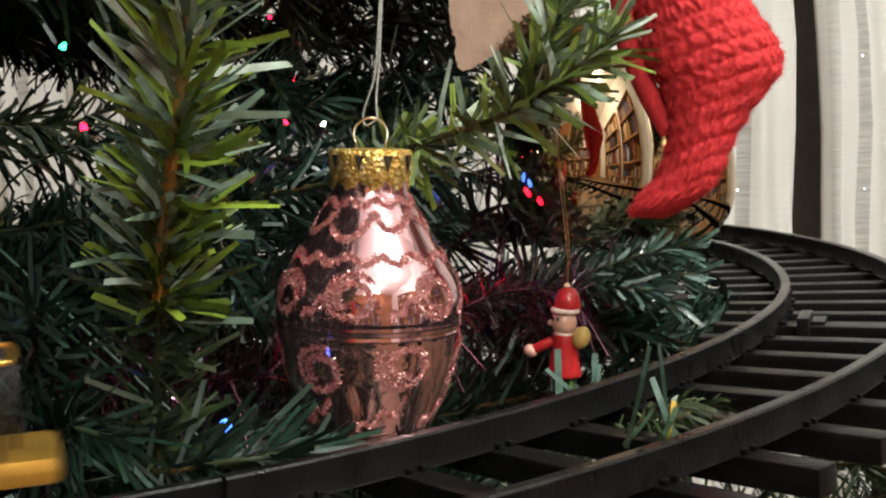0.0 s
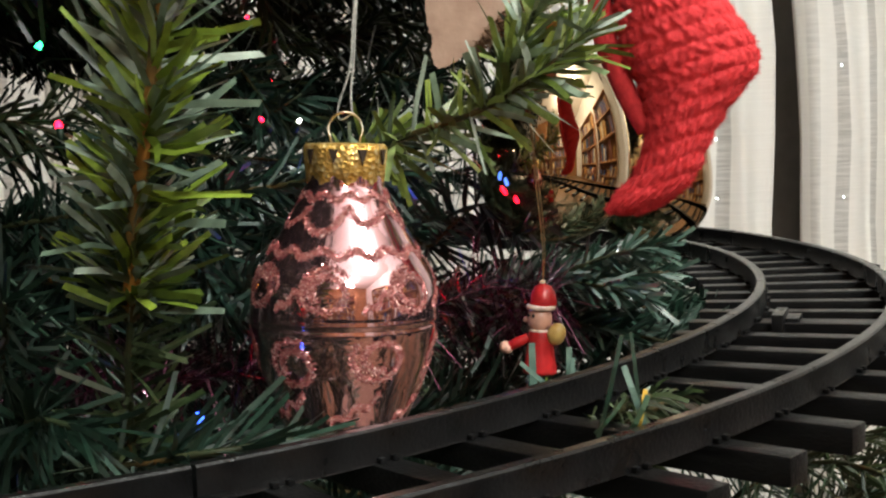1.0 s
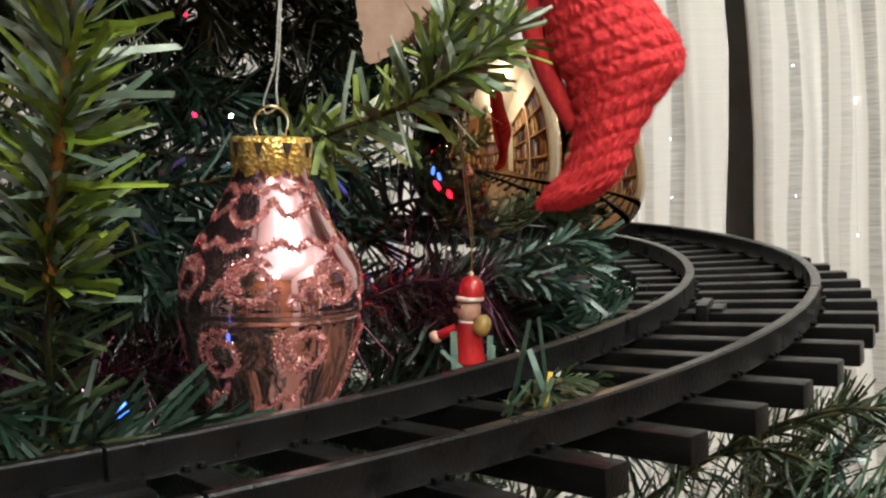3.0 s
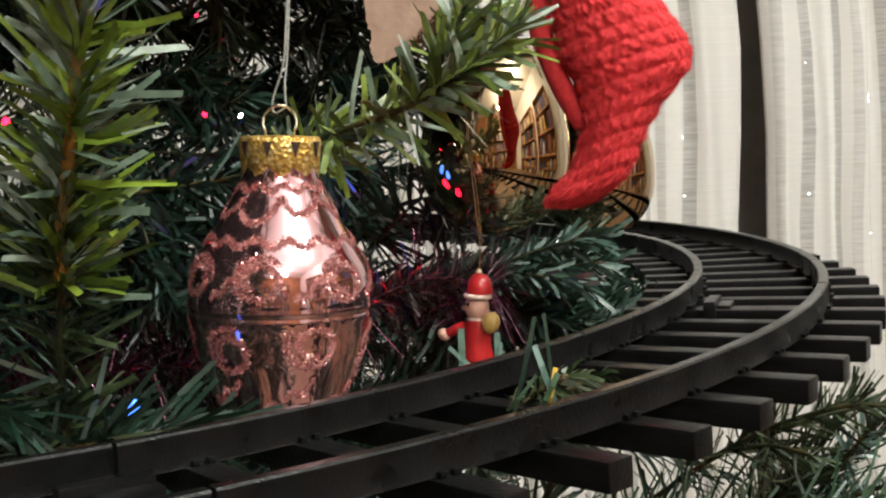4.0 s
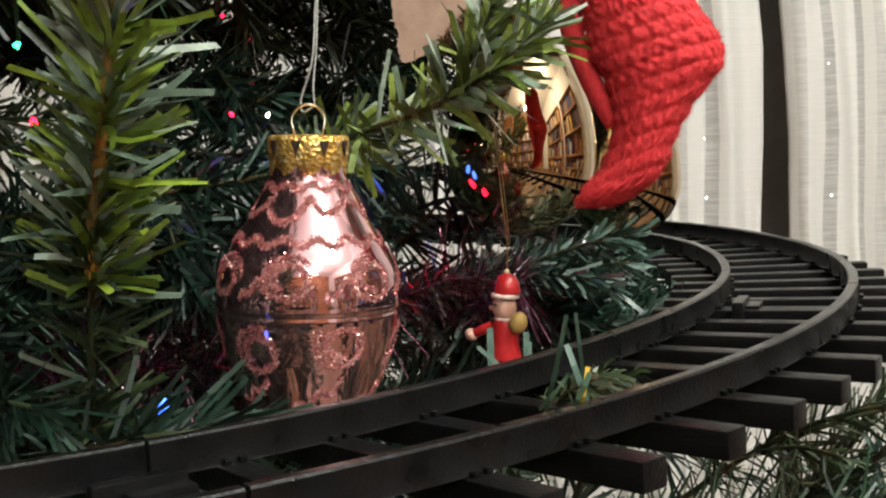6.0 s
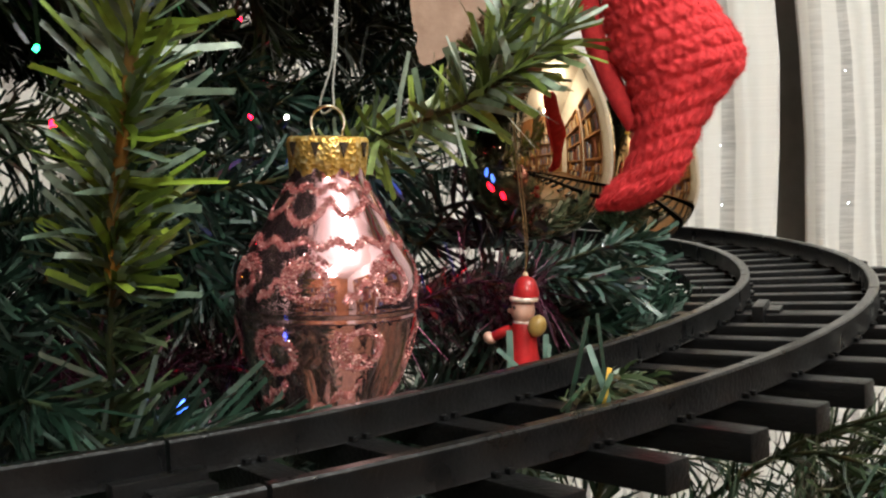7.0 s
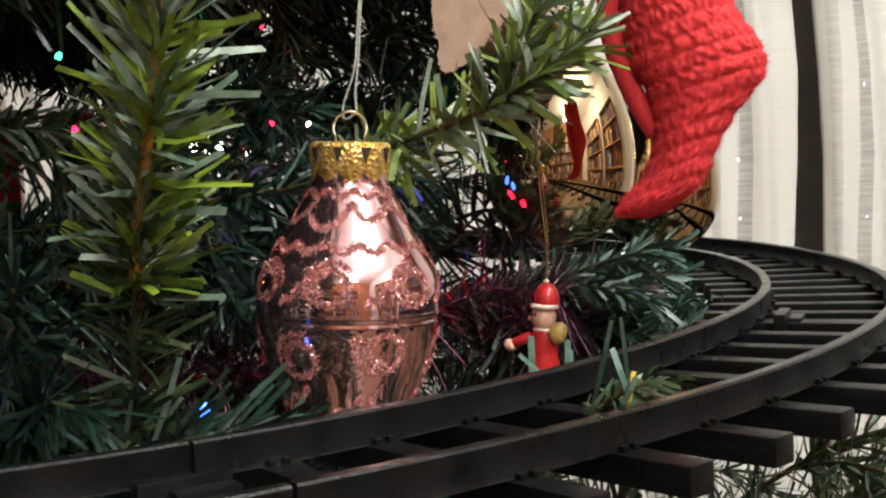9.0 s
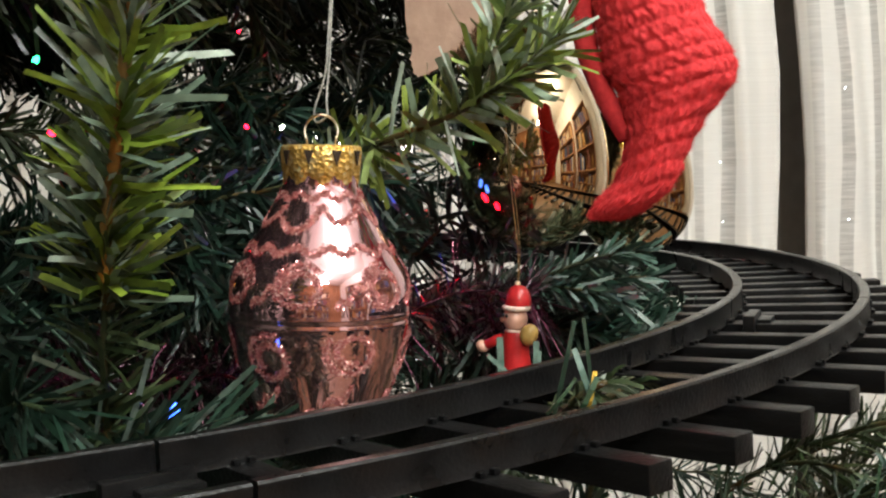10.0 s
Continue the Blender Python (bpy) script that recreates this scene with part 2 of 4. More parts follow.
def tube_mesh(name, path, radius, mat, seg=6):
    """radius: one number or one for each point of the path."""
    path = np.asarray(path, float)
    rad = np.broadcast_to(radius, len(path))
    verts, faces = [], []
    tang = np.gradient(path, axis=0)
    tang /= np.linalg.norm(tang, axis=1)[:, None] + 1e-12
    side = np.array([0.31, 0.17, 0.93])
    for i, (c, t) in enumerate(zip(path, tang)):
        u = np.cross(t, side)
        if np.linalg.norm(u) < 0.2:
            u = np.cross(t, (1.0, 0.0, 0.0))
        u /= np.linalg.norm(u)
        w = np.cross(t, u)
        for k in range(seg):
            a = 2 * math.pi * k / seg
            verts.append(tuple(c + rad[i] * (math.cos(a) * u + math.sin(a) * w)))
    for i in range(len(path) - 1):
        for k in range(seg):
            l = (k + 1) % seg
            faces.append((i * seg + k, i * seg + l, (i + 1) * seg + l, (i + 1) * seg + k))
    faces.append(list(range(seg))[::-1])
    faces.append([(len(path) - 1) * seg + k for k in range(seg)])
    return mesh_of(name, verts, faces, mat)


# ---- room ----
def slab(name, x0, x1, y0, y1, z0, z1, mat):
    bm = bmesh.new()
    box(bm, x0, x1, y0, y1, z0, z1)
    return tagged(new(name, bm_mesh(name, bm, mat, False)), kind="structure")


X0, X1, Y0, Y1 = -2.4, 2.4, -3.4, 2.62
slab("floor", X0, X1, Y0, Y1, FLOOR - 0.1, FLOOR, M_FLOOR)
slab("ceiling", X0, X1, Y0, Y1, CEIL, CEIL + 0.1, M_CEIL)
slab("wall_west", X0 - 0.1, X0, Y0, Y1, FLOOR, CEIL, M_WALL)
slab("wall_east", X1, X1 + 0.1, Y0, Y1, FLOOR, CEIL, M_WALL)
slab("wall_south", X0, X1, Y0 - 0.1, Y0, FLOOR, CEIL, M_PANEL)
WX0, WX1, WZ1 = -1.5, 1.5, 1.35
slab("wall_north", X0, WX0, Y1, Y1 + 0.1, FLOOR, CEIL, M_WALL)
slab("wall_north_east", WX1, X1, Y1, Y1 + 0.1, FLOOR, CEIL, M_WALL)
slab("wall_north_top", WX0, WX1, Y1, Y1 + 0.1, WZ1, CEIL, M_WALL)
window = tagged(new("window_1"), kind="structure")
for nm, a in (("pane", (WX0 + 0.05, 0.53, Y1 + 0.05, Y1 + 0.056, FLOOR + 0.05, WZ1 - 0.05)), ("pane", (0.71, WX1 - 0.05, Y1 + 0.05, Y1 + 0.056, FLOOR + 0.05, WZ1 - 0.05))):
    bm = bmesh.new()
    box(bm, *a)
    part(nm, bm_mesh(nm, bm, M_NIGHT, False), window)
for a in ((WX0, WX0 + 0.05), (0.53, 0.71), (WX1 - 0.05, WX1)):
    bm = bmesh.new()
    box(bm, *a, Y1 + 0.02, Y1 + 0.09, FLOOR, WZ1, 0.004)
    part("window_frame", bm_mesh("window_frame", bm, M_FRAME), window)
for a in ((FLOOR, FLOOR + 0.05), (WZ1 - 0.05, WZ1)):
    bm = bmesh.new()
    box(bm, WX0, WX1, Y1 + 0.025, Y1 + 0.085, *a, 0.004)
    part("window_frame", bm_mesh("window_frame", bm, M_FRAME), window)


def voile(m):
    """Woven vertical bands: dense white ones and thin grey ones with loose weft."""
    x = m.node_tree.nodes.new("ShaderNodeUVMap")
    sep = m.node_tree.nodes.new("ShaderNodeSeparateXYZ")
    link(m, x.outputs["UV"], sep.inputs["Vector"])
    w = node(m, "ShaderNodeMath")
    w.operation = "FRACT"
    link(m, sep.outputs["X"], w.inputs[0])
    weave = node(m, "ShaderNodeTexNoise", Scale=1.0, Detail=5.0)
    mp = node(m, "ShaderNodeMapping")
    mp.inputs["Scale"].default_value = (3.0, 260.0, 1.0)
    link(m, x.outputs["UV"], mp.inputs["Vector"])
    link(m, mp.outputs["Vector"], weave.inputs["Vector"])
    full, half_way, none = (1, 1, 1), (0.45, 0.45, 0.45), (0, 0, 0)
    band = ramp(m, w.outputs[0], [(0.0, full), (0.10, full), (0.11, half_way), (0.22, half_way), (0.23, full), (0.42, full), (0.43, none), (0.56, none), (0.57, full), (0.93, full), (0.94, none), (1.0, none)], None)
    sheer = ramp(m, weave.outputs["Fac"], [(0.36, (0.42, 0.415, 0.395)), (0.62, (0.60, 0.59, 0.565))], None)
    dense = ramp(m, weave.outputs["Fac"], [(0.3, (0.76, 0.75, 0.715)), (0.7, (0.83, 0.82, 0.785))], None)
    mix = m.node_tree.nodes.new("ShaderNodeMix")
    mix.data_type = "RGBA"
    link(m, band.outputs["Color"], mix.inputs[0])
    link(m, sheer.outputs["Color"], mix.inputs[6])
    link(m, dense.outputs["Color"], mix.inputs[7])
    link(m, mix.outputs[2], bsdf(m).inputs["Base Color"])
    bump(m, weave.outputs["Fac"], 0.2, 0.001)


voile(M_CURTAIN)


def curtain(x0, x1, y, phase, label, lean, origin, hem=False):
    nx, nz = 260, 14
    verts, faces, uv = [], [], []
    for j in range(nz + 1):
        z = FLOOR + 0.02 + (WZ1 + 0.12 - FLOOR - 0.02) * j / nz
        for i in range(nx + 1):
            x = x0 + (x1 - x0) * i / nx
            f = 0.018 * math.sin(x * 37 + phase) + 0.010 * math.sin(x * 91 + 1.3 * phase + 0.6 * z) + 0.006 * math.sin(x * 17 + 2.0 * z)
            edge = 0.006 * math.sin(9 * z + phase)
            verts.append((x - lean * (z - 0.07) + edge + 0.004 * math.sin(x * 60 + 7 * z), y + f, z))
    for j in range(nz):
        for i in range(nx):
            a = j * (nx + 1) + i
            faces.append((a, a + 1, a + nx + 2, a + nx + 1))
    me = mesh_of("curtain", verts, faces, M_CURTAIN)
    layer = me.uv_layers.new(name="UVMap")
    co = [(x0 + (x1 - x0) * (v % (nx + 1)) / nx, verts[v][2]) for v in range(len(verts))]
    flat = []
    for l in me.loops:
        u = co[l.vertex_index]
        k = (u[0] - origin) / 0.145
        flat += [min(k + 0.57, 0.62) if hem else k, u[1]]
    layer.data.foreach_set("uv", flat)
    ob = tagged(new("curtain", me), label, "curtain", "curtains")
    s = ob.modifiers.new("thickness", "SOLIDIFY")
    s.thickness = 0.0012
    return ob


curtain(-1.75, 0.526, 2.34, 0.2, "white striped voile curtain hanging in soft folds before the window", 0.0137, 0.443, True)
curtain(0.570, 1.75, 2.34, 0.62, "white striped voile curtain beside a dark gap", 0.0137, 0.570)

# added glowing dots on hair-thin wires, for tree lights reflected in the window glass
M_COOL = glow("reflected_light_glow", (0.80, 0.95, 1.0), 40)
for x, zs in ((0.414, (0.223, 0.027, -0.079, -0.32)), (0.637, (0.148, -0.086, -0.286)), (0.747, (0.084, 0.076, -0.162))):
    ls = tagged(new("reflection_string"), "added hair-thin wire with glowing dots that imitate lights reflected in the window", "light string", "light strings")
    ls.location = (x, 2.295, 0)
    part("wire", tube_mesh("wire", [(0, 0, WZ1 + 0.10), (0, 0.002, 0.2), (0, 0, FLOOR + 0.3)], 0.0002, M_THREAD, 4), ls)
    part("hanger", tube_mesh("hanger", [(0, 0, WZ1 + 0.10), (0, 0.06, WZ1 + 0.105)], 0.0006, M_THREAD, 5), ls)
    for z in zs:
        part("bulb", lathe_mesh("bulb", [(0.0001, -0.0012), (0.0007, -0.0007), (0.0008, 0.0005), (0.0002, 0.0012)], M_COOL, 8), ls, "glowing white dot for a reflected light", place=pose(0, 0, z))

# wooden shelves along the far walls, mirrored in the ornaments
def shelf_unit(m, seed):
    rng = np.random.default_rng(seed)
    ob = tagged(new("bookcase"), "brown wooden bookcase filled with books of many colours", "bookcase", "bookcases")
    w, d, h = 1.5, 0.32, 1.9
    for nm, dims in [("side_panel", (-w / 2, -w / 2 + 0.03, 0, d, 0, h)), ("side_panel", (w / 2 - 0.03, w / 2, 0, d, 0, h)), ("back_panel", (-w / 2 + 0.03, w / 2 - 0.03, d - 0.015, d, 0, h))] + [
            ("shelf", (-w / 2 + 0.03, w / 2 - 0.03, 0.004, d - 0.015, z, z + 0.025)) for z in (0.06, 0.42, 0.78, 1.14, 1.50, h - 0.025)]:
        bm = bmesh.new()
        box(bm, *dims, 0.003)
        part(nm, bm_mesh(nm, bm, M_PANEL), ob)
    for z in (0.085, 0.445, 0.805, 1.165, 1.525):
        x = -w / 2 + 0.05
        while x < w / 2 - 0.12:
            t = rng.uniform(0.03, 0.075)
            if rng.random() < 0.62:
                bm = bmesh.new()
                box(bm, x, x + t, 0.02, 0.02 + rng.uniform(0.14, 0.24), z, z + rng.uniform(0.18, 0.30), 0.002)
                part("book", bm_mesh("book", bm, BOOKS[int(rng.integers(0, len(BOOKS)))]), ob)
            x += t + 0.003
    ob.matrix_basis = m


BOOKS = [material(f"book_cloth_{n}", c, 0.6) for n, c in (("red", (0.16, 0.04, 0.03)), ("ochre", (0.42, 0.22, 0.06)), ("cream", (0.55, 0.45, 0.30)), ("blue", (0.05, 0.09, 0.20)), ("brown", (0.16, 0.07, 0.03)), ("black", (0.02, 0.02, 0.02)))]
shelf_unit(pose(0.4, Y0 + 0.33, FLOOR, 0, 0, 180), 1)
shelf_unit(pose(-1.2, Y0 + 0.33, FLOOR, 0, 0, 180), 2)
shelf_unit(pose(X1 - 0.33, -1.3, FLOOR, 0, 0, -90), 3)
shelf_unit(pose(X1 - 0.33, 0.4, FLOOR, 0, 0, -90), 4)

# ceiling lamps
lampset = tagged(new("ceiling_lamp"), "brass ceiling lamp rod with a bright bulb", "lamp")
lampset.location = (LAMP[0], LAMP[1], CEIL)
part("rod", tube_mesh("rod", [(0, 0, 0), (0, 0, LAMP[2] + 0.05 - CEIL)], 0.008, M_BRASS, 10), lampset)
part("rose", lathe_mesh("rose", [(0.0, -0.03), (0.03, -0.028), (0.055, -0.01), (0.06, 0.0)], M_BRASS, 32), lampset)

for x, y, z in SPOTS:
    sp = tagged(new("ceiling_spot"), "small brass ceiling spot lamp on a short rod", "lamp", "ceiling spots")
    sp.location = (x, y, CEIL)
    part("rod", tube_mesh("rod", [(0, 0, 0), (0, 0, z - CEIL + 0.05)], 0.006, M_BRASS, 8), sp)
    part("rose", lathe_mesh("rose", [(0.0, -0.02), (0.02, -0.018), (0.035, -0.006), (0.04, 0.0)], M_BRASS, 24), sp)

wl = tagged(new("wall_lamp"), "brass wall lamp with a warm bulb", "lamp")
wl.location = (X0, SIDE[1], SIDE[2])
part("arm", tube_mesh("arm", smooth_path([(0, 0, -0.10), (0.15, 0, -0.14), (0.33, 0, -0.12), (SIDE[0] - X0, 0, -0.055)], 6), 0.006, M_BRASS, 8), wl)
part("wall_plate", lathe_mesh("wall_plate", [(0.0, 0.02), (0.03, 0.018), (0.05, 0.004), (0.05, 0.0)], M_BRASS, 24), wl, place=pose(0, 0, -0.10, 0, 90, 0))

# ---- toy track: ten curved sections on a circle ----
CX, CY, CZ = -0.3109, 0.5930, -0.0047
RO, RI = 0.4658, 0.4188
TIE_TOP, TIE_H, TIE_W = -0.0078, 0.0067, 0.0080
JOINT = -54.6
STEP = 36.0


def rail_mesh(r, a0, a1):
    """A bar with a rounded head and a foot flange, swept along the arc; the head's middle runs at radius r."""
    prof = [(-0.0019, TIE_TOP), (-0.0017, TIE_TOP + 0.0005), (-0.0016, -0.0018), (-0.0018, -0.0012), (-0.0018, -0.0005), (-0.0013, 0.0),
            (0.0013, 0.0), (0.0018, -0.0005), (0.0018, -0.0012), (0.0016, -0.0018), (0.0017, TIE_TOP + 0.0005), (0.0019, TIE_TOP)]
    n, steps = len(prof), 48
    verts, faces = [], []
    for i in range(steps + 1):
        a = radians(a0 + (a1 - a0) * i / steps)
        wave = 0.00018 * math.sin(9 * a + r * 70)
        for d, z in prof:
            verts.append(((r + d) * math.cos(a), (r + d) * math.sin(a), z + wave))
    for i in range(steps):
        for k in range(n):
            l = (k + 1) % n
            faces.append((i * n + k, i * n + l, (i + 1) * n + l, (i + 1) * n + k))
    faces.append(list(range(n)))
    faces.append([steps * n + k for k in range(n)][::-1])
    me = mesh_of("rail", verts, faces, M_TRACK)
    me.set_sharp_from_angle(angle=radians(38))
    return me


def tie_mesh():
    bm = bmesh.new()
    box(bm, 0.3975, 0.4870, -TIE_W / 2, TIE_W / 2, TIE_TOP - TIE_H, TIE_TOP, 0.0007)
    for r in (RI, RO):
        for s in (-1, 1):
            for w in (-0.0018, 0.0018):
                x = r + s * 0.0027
                box(bm, x - 0.0008, x + 0.0008, w - 0.0008, w + 0.0008, TIE_TOP, TIE_TOP + 0.0013, 0.0003)
    return bm_mesh("tie", bm, M_TIE)


def track_section():
    sec = tagged(new("track_section"), "curved black plastic toy train track section with wood-grained ties", "toy track", "track sections")
    part("rail", rail_mesh(RO, 0.06, STEP - 0.06), sec)
    part("rail", rail_mesh(RI, 0.06, STEP - 0.06), sec)
    tie = tie_mesh()
    for i in range(10):
        a = (i + 0.70) * STEP / 10
        part("tie", tie, sec, place=pose(0, 0, 0.0, 0, 0, a))
    # tongue that plugs into the next section, and the clip plate over the joint
    bm = bmesh.new()
    box(bm, 0.4262, 0.4302, -0.0150, 0.0045, TIE_TOP - 0.0035, -0.0046, 0.0004)
    box(bm, 0.4302, 0.4350, -0.0090, 0.0045, TIE_TOP - 0.0035, -0.0066, 0.0004)
    part("connector_tongue", bm_mesh("connector_tongue", bm, M_TRACK), sec)
    bm = bmesh.new()
    box(bm, RI + 0.0026, RO - 0.0026, -0.0035, 0.0035, TIE_TOP - 0.0045, TIE_TOP - 0.0006, 0.0005)
    part("connector_plate", bm_mesh("connector_plate", bm, M_TIE), sec)
    sec.matrix_basis = pose(CX, CY, CZ, 0, 0, JOINT)
    return sec


first = track_section()
for k in range(1, 10):
    copy_thing(first, pose(CX, CY, CZ, 0, 0, JOINT + k * STEP))

# ---- hanging ornaments ----
def spline_profile(points, steps=10):
    return [(max(0.0, float(r)), float(z)) for r, z, _ in smooth_path([(r, z, 0) for r, z in points], steps)]


def surface_radius(profile, z):
    for (r0, z0), (r1, z1) in zip(profile, profile[1:]):
        if min(z0, z1) <= z <= max(z0, z1) and z1 != z0:
            return r0 + (r1 - r0) * (z - z0) / (z1 - z0)
    return profile[-1][0]


def glitter_line(profile, curve, radius, parent):
    """A band of loose glitter flakes glued on a turned surface; curve: (angle in degrees, z)."""
    rng = np.random.default_rng(len(curve) + int(abs(curve[0][0]) * 7))
    ang, zz = np.array([c[0] for c in curve]), np.array([c[1] for c in curve])
    n = 44 * len(curve)
    u = rng.uniform(0, len(curve) - 1, n)
    A, Z = np.interp(u, np.arange(len(curve)), ang), np.interp(u, np.arange(len(curve)), zz)
    verts, faces = [], []
    for a, z in zip(A, Z):
        z = z + rng.normal(0, radius * 0.42)
        r = surface_radius(profile, z)
        a = radians(a) + rng.normal(0, radius * 0.42) / max(r, 0.008)
        out = np.array([math.cos(a), math.sin(a), 0.0])
        c = out * (r + rng.uniform(0.00002, 0.00028)) + np.array([0, 0, z])
        nrm = out + rng.normal(0, 0.55, 3)
        nrm /= np.linalg.norm(nrm)
        e1 = np.cross(nrm, rng.normal(size=3))
        e1 /= np.linalg.norm(e1)
        e2 = np.cross(nrm, e1)
        h = rng.uniform(0.00013, 0.00030)
        b = len(verts)
        verts += [tuple(c + h * (math.cos(k * math.pi / 3) * e1 + math.sin(k * math.pi / 3) * e2)) for k in range(6)]
        faces.append(tuple(range(b, b + 6)))
    ob = part("glitter_swirl", mesh_of("glitter_swirl", verts, faces, M_GLITTER, False), parent)
    return tagged(ob, kind="stuff")


def ring(a, z, da, dz, turn=360, start=0, n=54):
    return [(a + da * (1 - 0.55 * i / n) * math.cos(radians(start + turn * i / n)), z + dz * (1 - 0.55 * i / n) * math.sin(radians(start + turn * i / n))) for i in range(n + 1)]


def cap_mesh(r0, r1, z0, z1, mat, scallops=9):
    verts, faces = [], []
    seg = 90
    rows = [(r0 * 0.985, 0.0), (r0, 0.02), (r1 * 0.985, 0.55), (r1, 0.80), (r1 * 0.99, 0.93), (r1 * 0.93, 1.0), (r1 * 0.45, 1.02), (0.0008, 1.03)]
    for i in range(seg):
        a = 2 * math.pi * i / seg
        dip = 0.0016 * (0.5 + 0.5 * math.cos(scallops * a))
        crimp = 1 + 0.022 * math.cos(scallops * a) + 0.012 * math.cos(27 * a + 1)
        for r, s in rows:
            z = z0 + (z1 - z0) * s - dip * max(0.0, 1 - 1.6 * s)
            verts.append((r * crimp * math.cos(a), r * crimp * math.sin(a), z))
    n = len(rows)
    for i in range(seg):
        j = (i + 1) % seg
        for k in range(n - 1):
            faces.append((i * n + k, j * n + k, j * n + k + 1, i * n + k + 1))
    me = mesh_of("cap", verts, faces, mat)
    return me


def wire_loop(z, width, height, parent, turn=0.0):
    arc = [(width * math.cos(t), 0.0006 * math.sin(3 * t), height * 0.45 + height * 0.55 * math.sin(t)) for t in np.linspace(-0.5, math.pi + 0.5, 26)]
    arc = [(width * 0.75, 0, -0.003)] + arc + [(-width * 0.75, 0, -0.003)]
    return part("wire_loop", tube_mesh("wire_loop", smooth_path(arc, 2), 0.00042, M_WIRE, 6), parent, place=pose(0, 0, z, 0, 0, turn))


# pink glass ornament
OX, OY = -0.0515, 0.3850
pink = tagged(new("glass_ornament"), "pink mirrored glass ornament with rose glitter swirls and gold cap", "ornament")
pink.matrix_basis = LEAN @ pose(OX, OY, 0)
raw_pink = spline_profile([(0.0005, -0.0425), (0.0088, -0.0415), (0.0145, -0.0378), (0.0182, -0.0310), (0.0223, -0.0205), (0.0257, -0.0110), (0.0277, -0.0020),
                           (0.0280, 0.0055), (0.0266, 0.0135), (0.0230, 0.0205), (0.0186, 0.0275), (0.0146, 0.0345), (0.0118, 0.0400), (0.0110, 0.0440)], 12)
# moulded seam at the widest place
P_PINK = [(r - 0.00060 * math.exp(-((z - 0.0010) / 0.0005) ** 2) + 0.00022 * math.exp(-((z - 0.0022) / 0.0006) ** 2), z) for r, z in raw_pink]
part("glass_body", lathe_mesh("glass_body", P_PINK, M_PINK, 128), pink)
for k, a in enumerate((-152, -97, -42, 15, 75, 140)):
    glitter_line(P_PINK, ring(a + 5 + 4 * math.sin(5 * k), 0.0118 + 0.0014 * math.sin(3 * k), 18, 0.0068, 560, 40 * k), 0.00140, pink)
    glitter_line(P_PINK, ring(a - 20, -0.0085 + 0.0012 * math.sin(4 * k), 18, 0.0072, 520, 70 * k), 0.00140, pink)
    glitter_line(P_PINK, [(a - 30 + 1.5 * i, 0.0350 - (0.0058 + 0.0016 * math.sin(2 * k)) * abs(math.sin(i * 0.085 + 0.5 * k))) for i in range(38)], 0.00120, pink)
    glitter_line(P_PINK, [(a - 34 + 1.5 * i, 0.0222 + 0.0011 * math.sin(i * 0.35 + k)) for i in range(40)], 0.00130, pink)
    glitter_line(P_PINK, [(a + 24 + 0.8 * i, 0.0060 + 0.00030 * i + 0.0011 * math.sin(i * 0.5)) for i in range(38)], 0.00100, pink)
    glitter_line(P_PINK, [(a + 3 + 1.0 * i, -0.0270 + 0.00022 * i + 0.0014 * math.sin(i * 0.4)) for i in range(36)], 0.00100, pink)
glitter_line(P_PINK, [(3.0 * i, 0.0378 + 0.0010 * math.sin(i * 0.55)) for i in range(121)], 0.00120, pink)
part("cap", cap_mesh(0.0112, 0.0121, 0.0425, 0.0530, M_CAP), pink, "gold glittering crimped cap")
for k in range(9):
    a = 40 * k + 20
    bm = bmesh.new()
    vs = [bm.verts.new(v) for v in ((0.01195, -0.0015, 0.0514), (0.01195, 0.0015, 0.0514), (0.01185, 0.0, 0.0470), (0.01255, -0.0015, 0.0514), (0.01255, 0.0015, 0.0514), (0.01245, 0.0, 0.0470))]
    for f in ((0, 2, 1), (3, 4, 5), (0, 1, 4, 3), (1, 2, 5, 4), (2, 0, 3, 5)):
        bm.faces.new([vs[i] for i in f])
    part("cap_slot", bm_mesh("cap_slot", bm, M_SLOT, False), pink, "dark triangular slot", pose(0, 0, 0, 0, 0, a))
wire_loop(0.0530, 0.0050, 0.0092, pink, 8)
th = [(0.0020, 0, 0.0618), (-0.0016, 0.001, 0.0600), (-0.0022, 0.001, 0.0640), (0.0012, 0.0, 0.0750), (0.0022, 0.0, 0.090), (0.0042, 0.0, 0.125), (0.0060, 0.01, 0.18)]
part("thread", tube_mesh("thread", smooth_path(th, 8), 0.00032, M_THREAD, 6), pink, "grey cotton thread")
th = [(0.0020, 0, 0.0618), (0.0016, 0.0, 0.0680), (0.0024, 0.0005, 0.0790), (0.0030, 0.0005, 0.095), (0.0050, 0.001, 0.125), (0.0064, 0.01, 0.18)]
part("thread", tube_mesh("thread", smooth_path(th, 8), 0.00032, M_THREAD, 6), pink, "grey cotton thread")


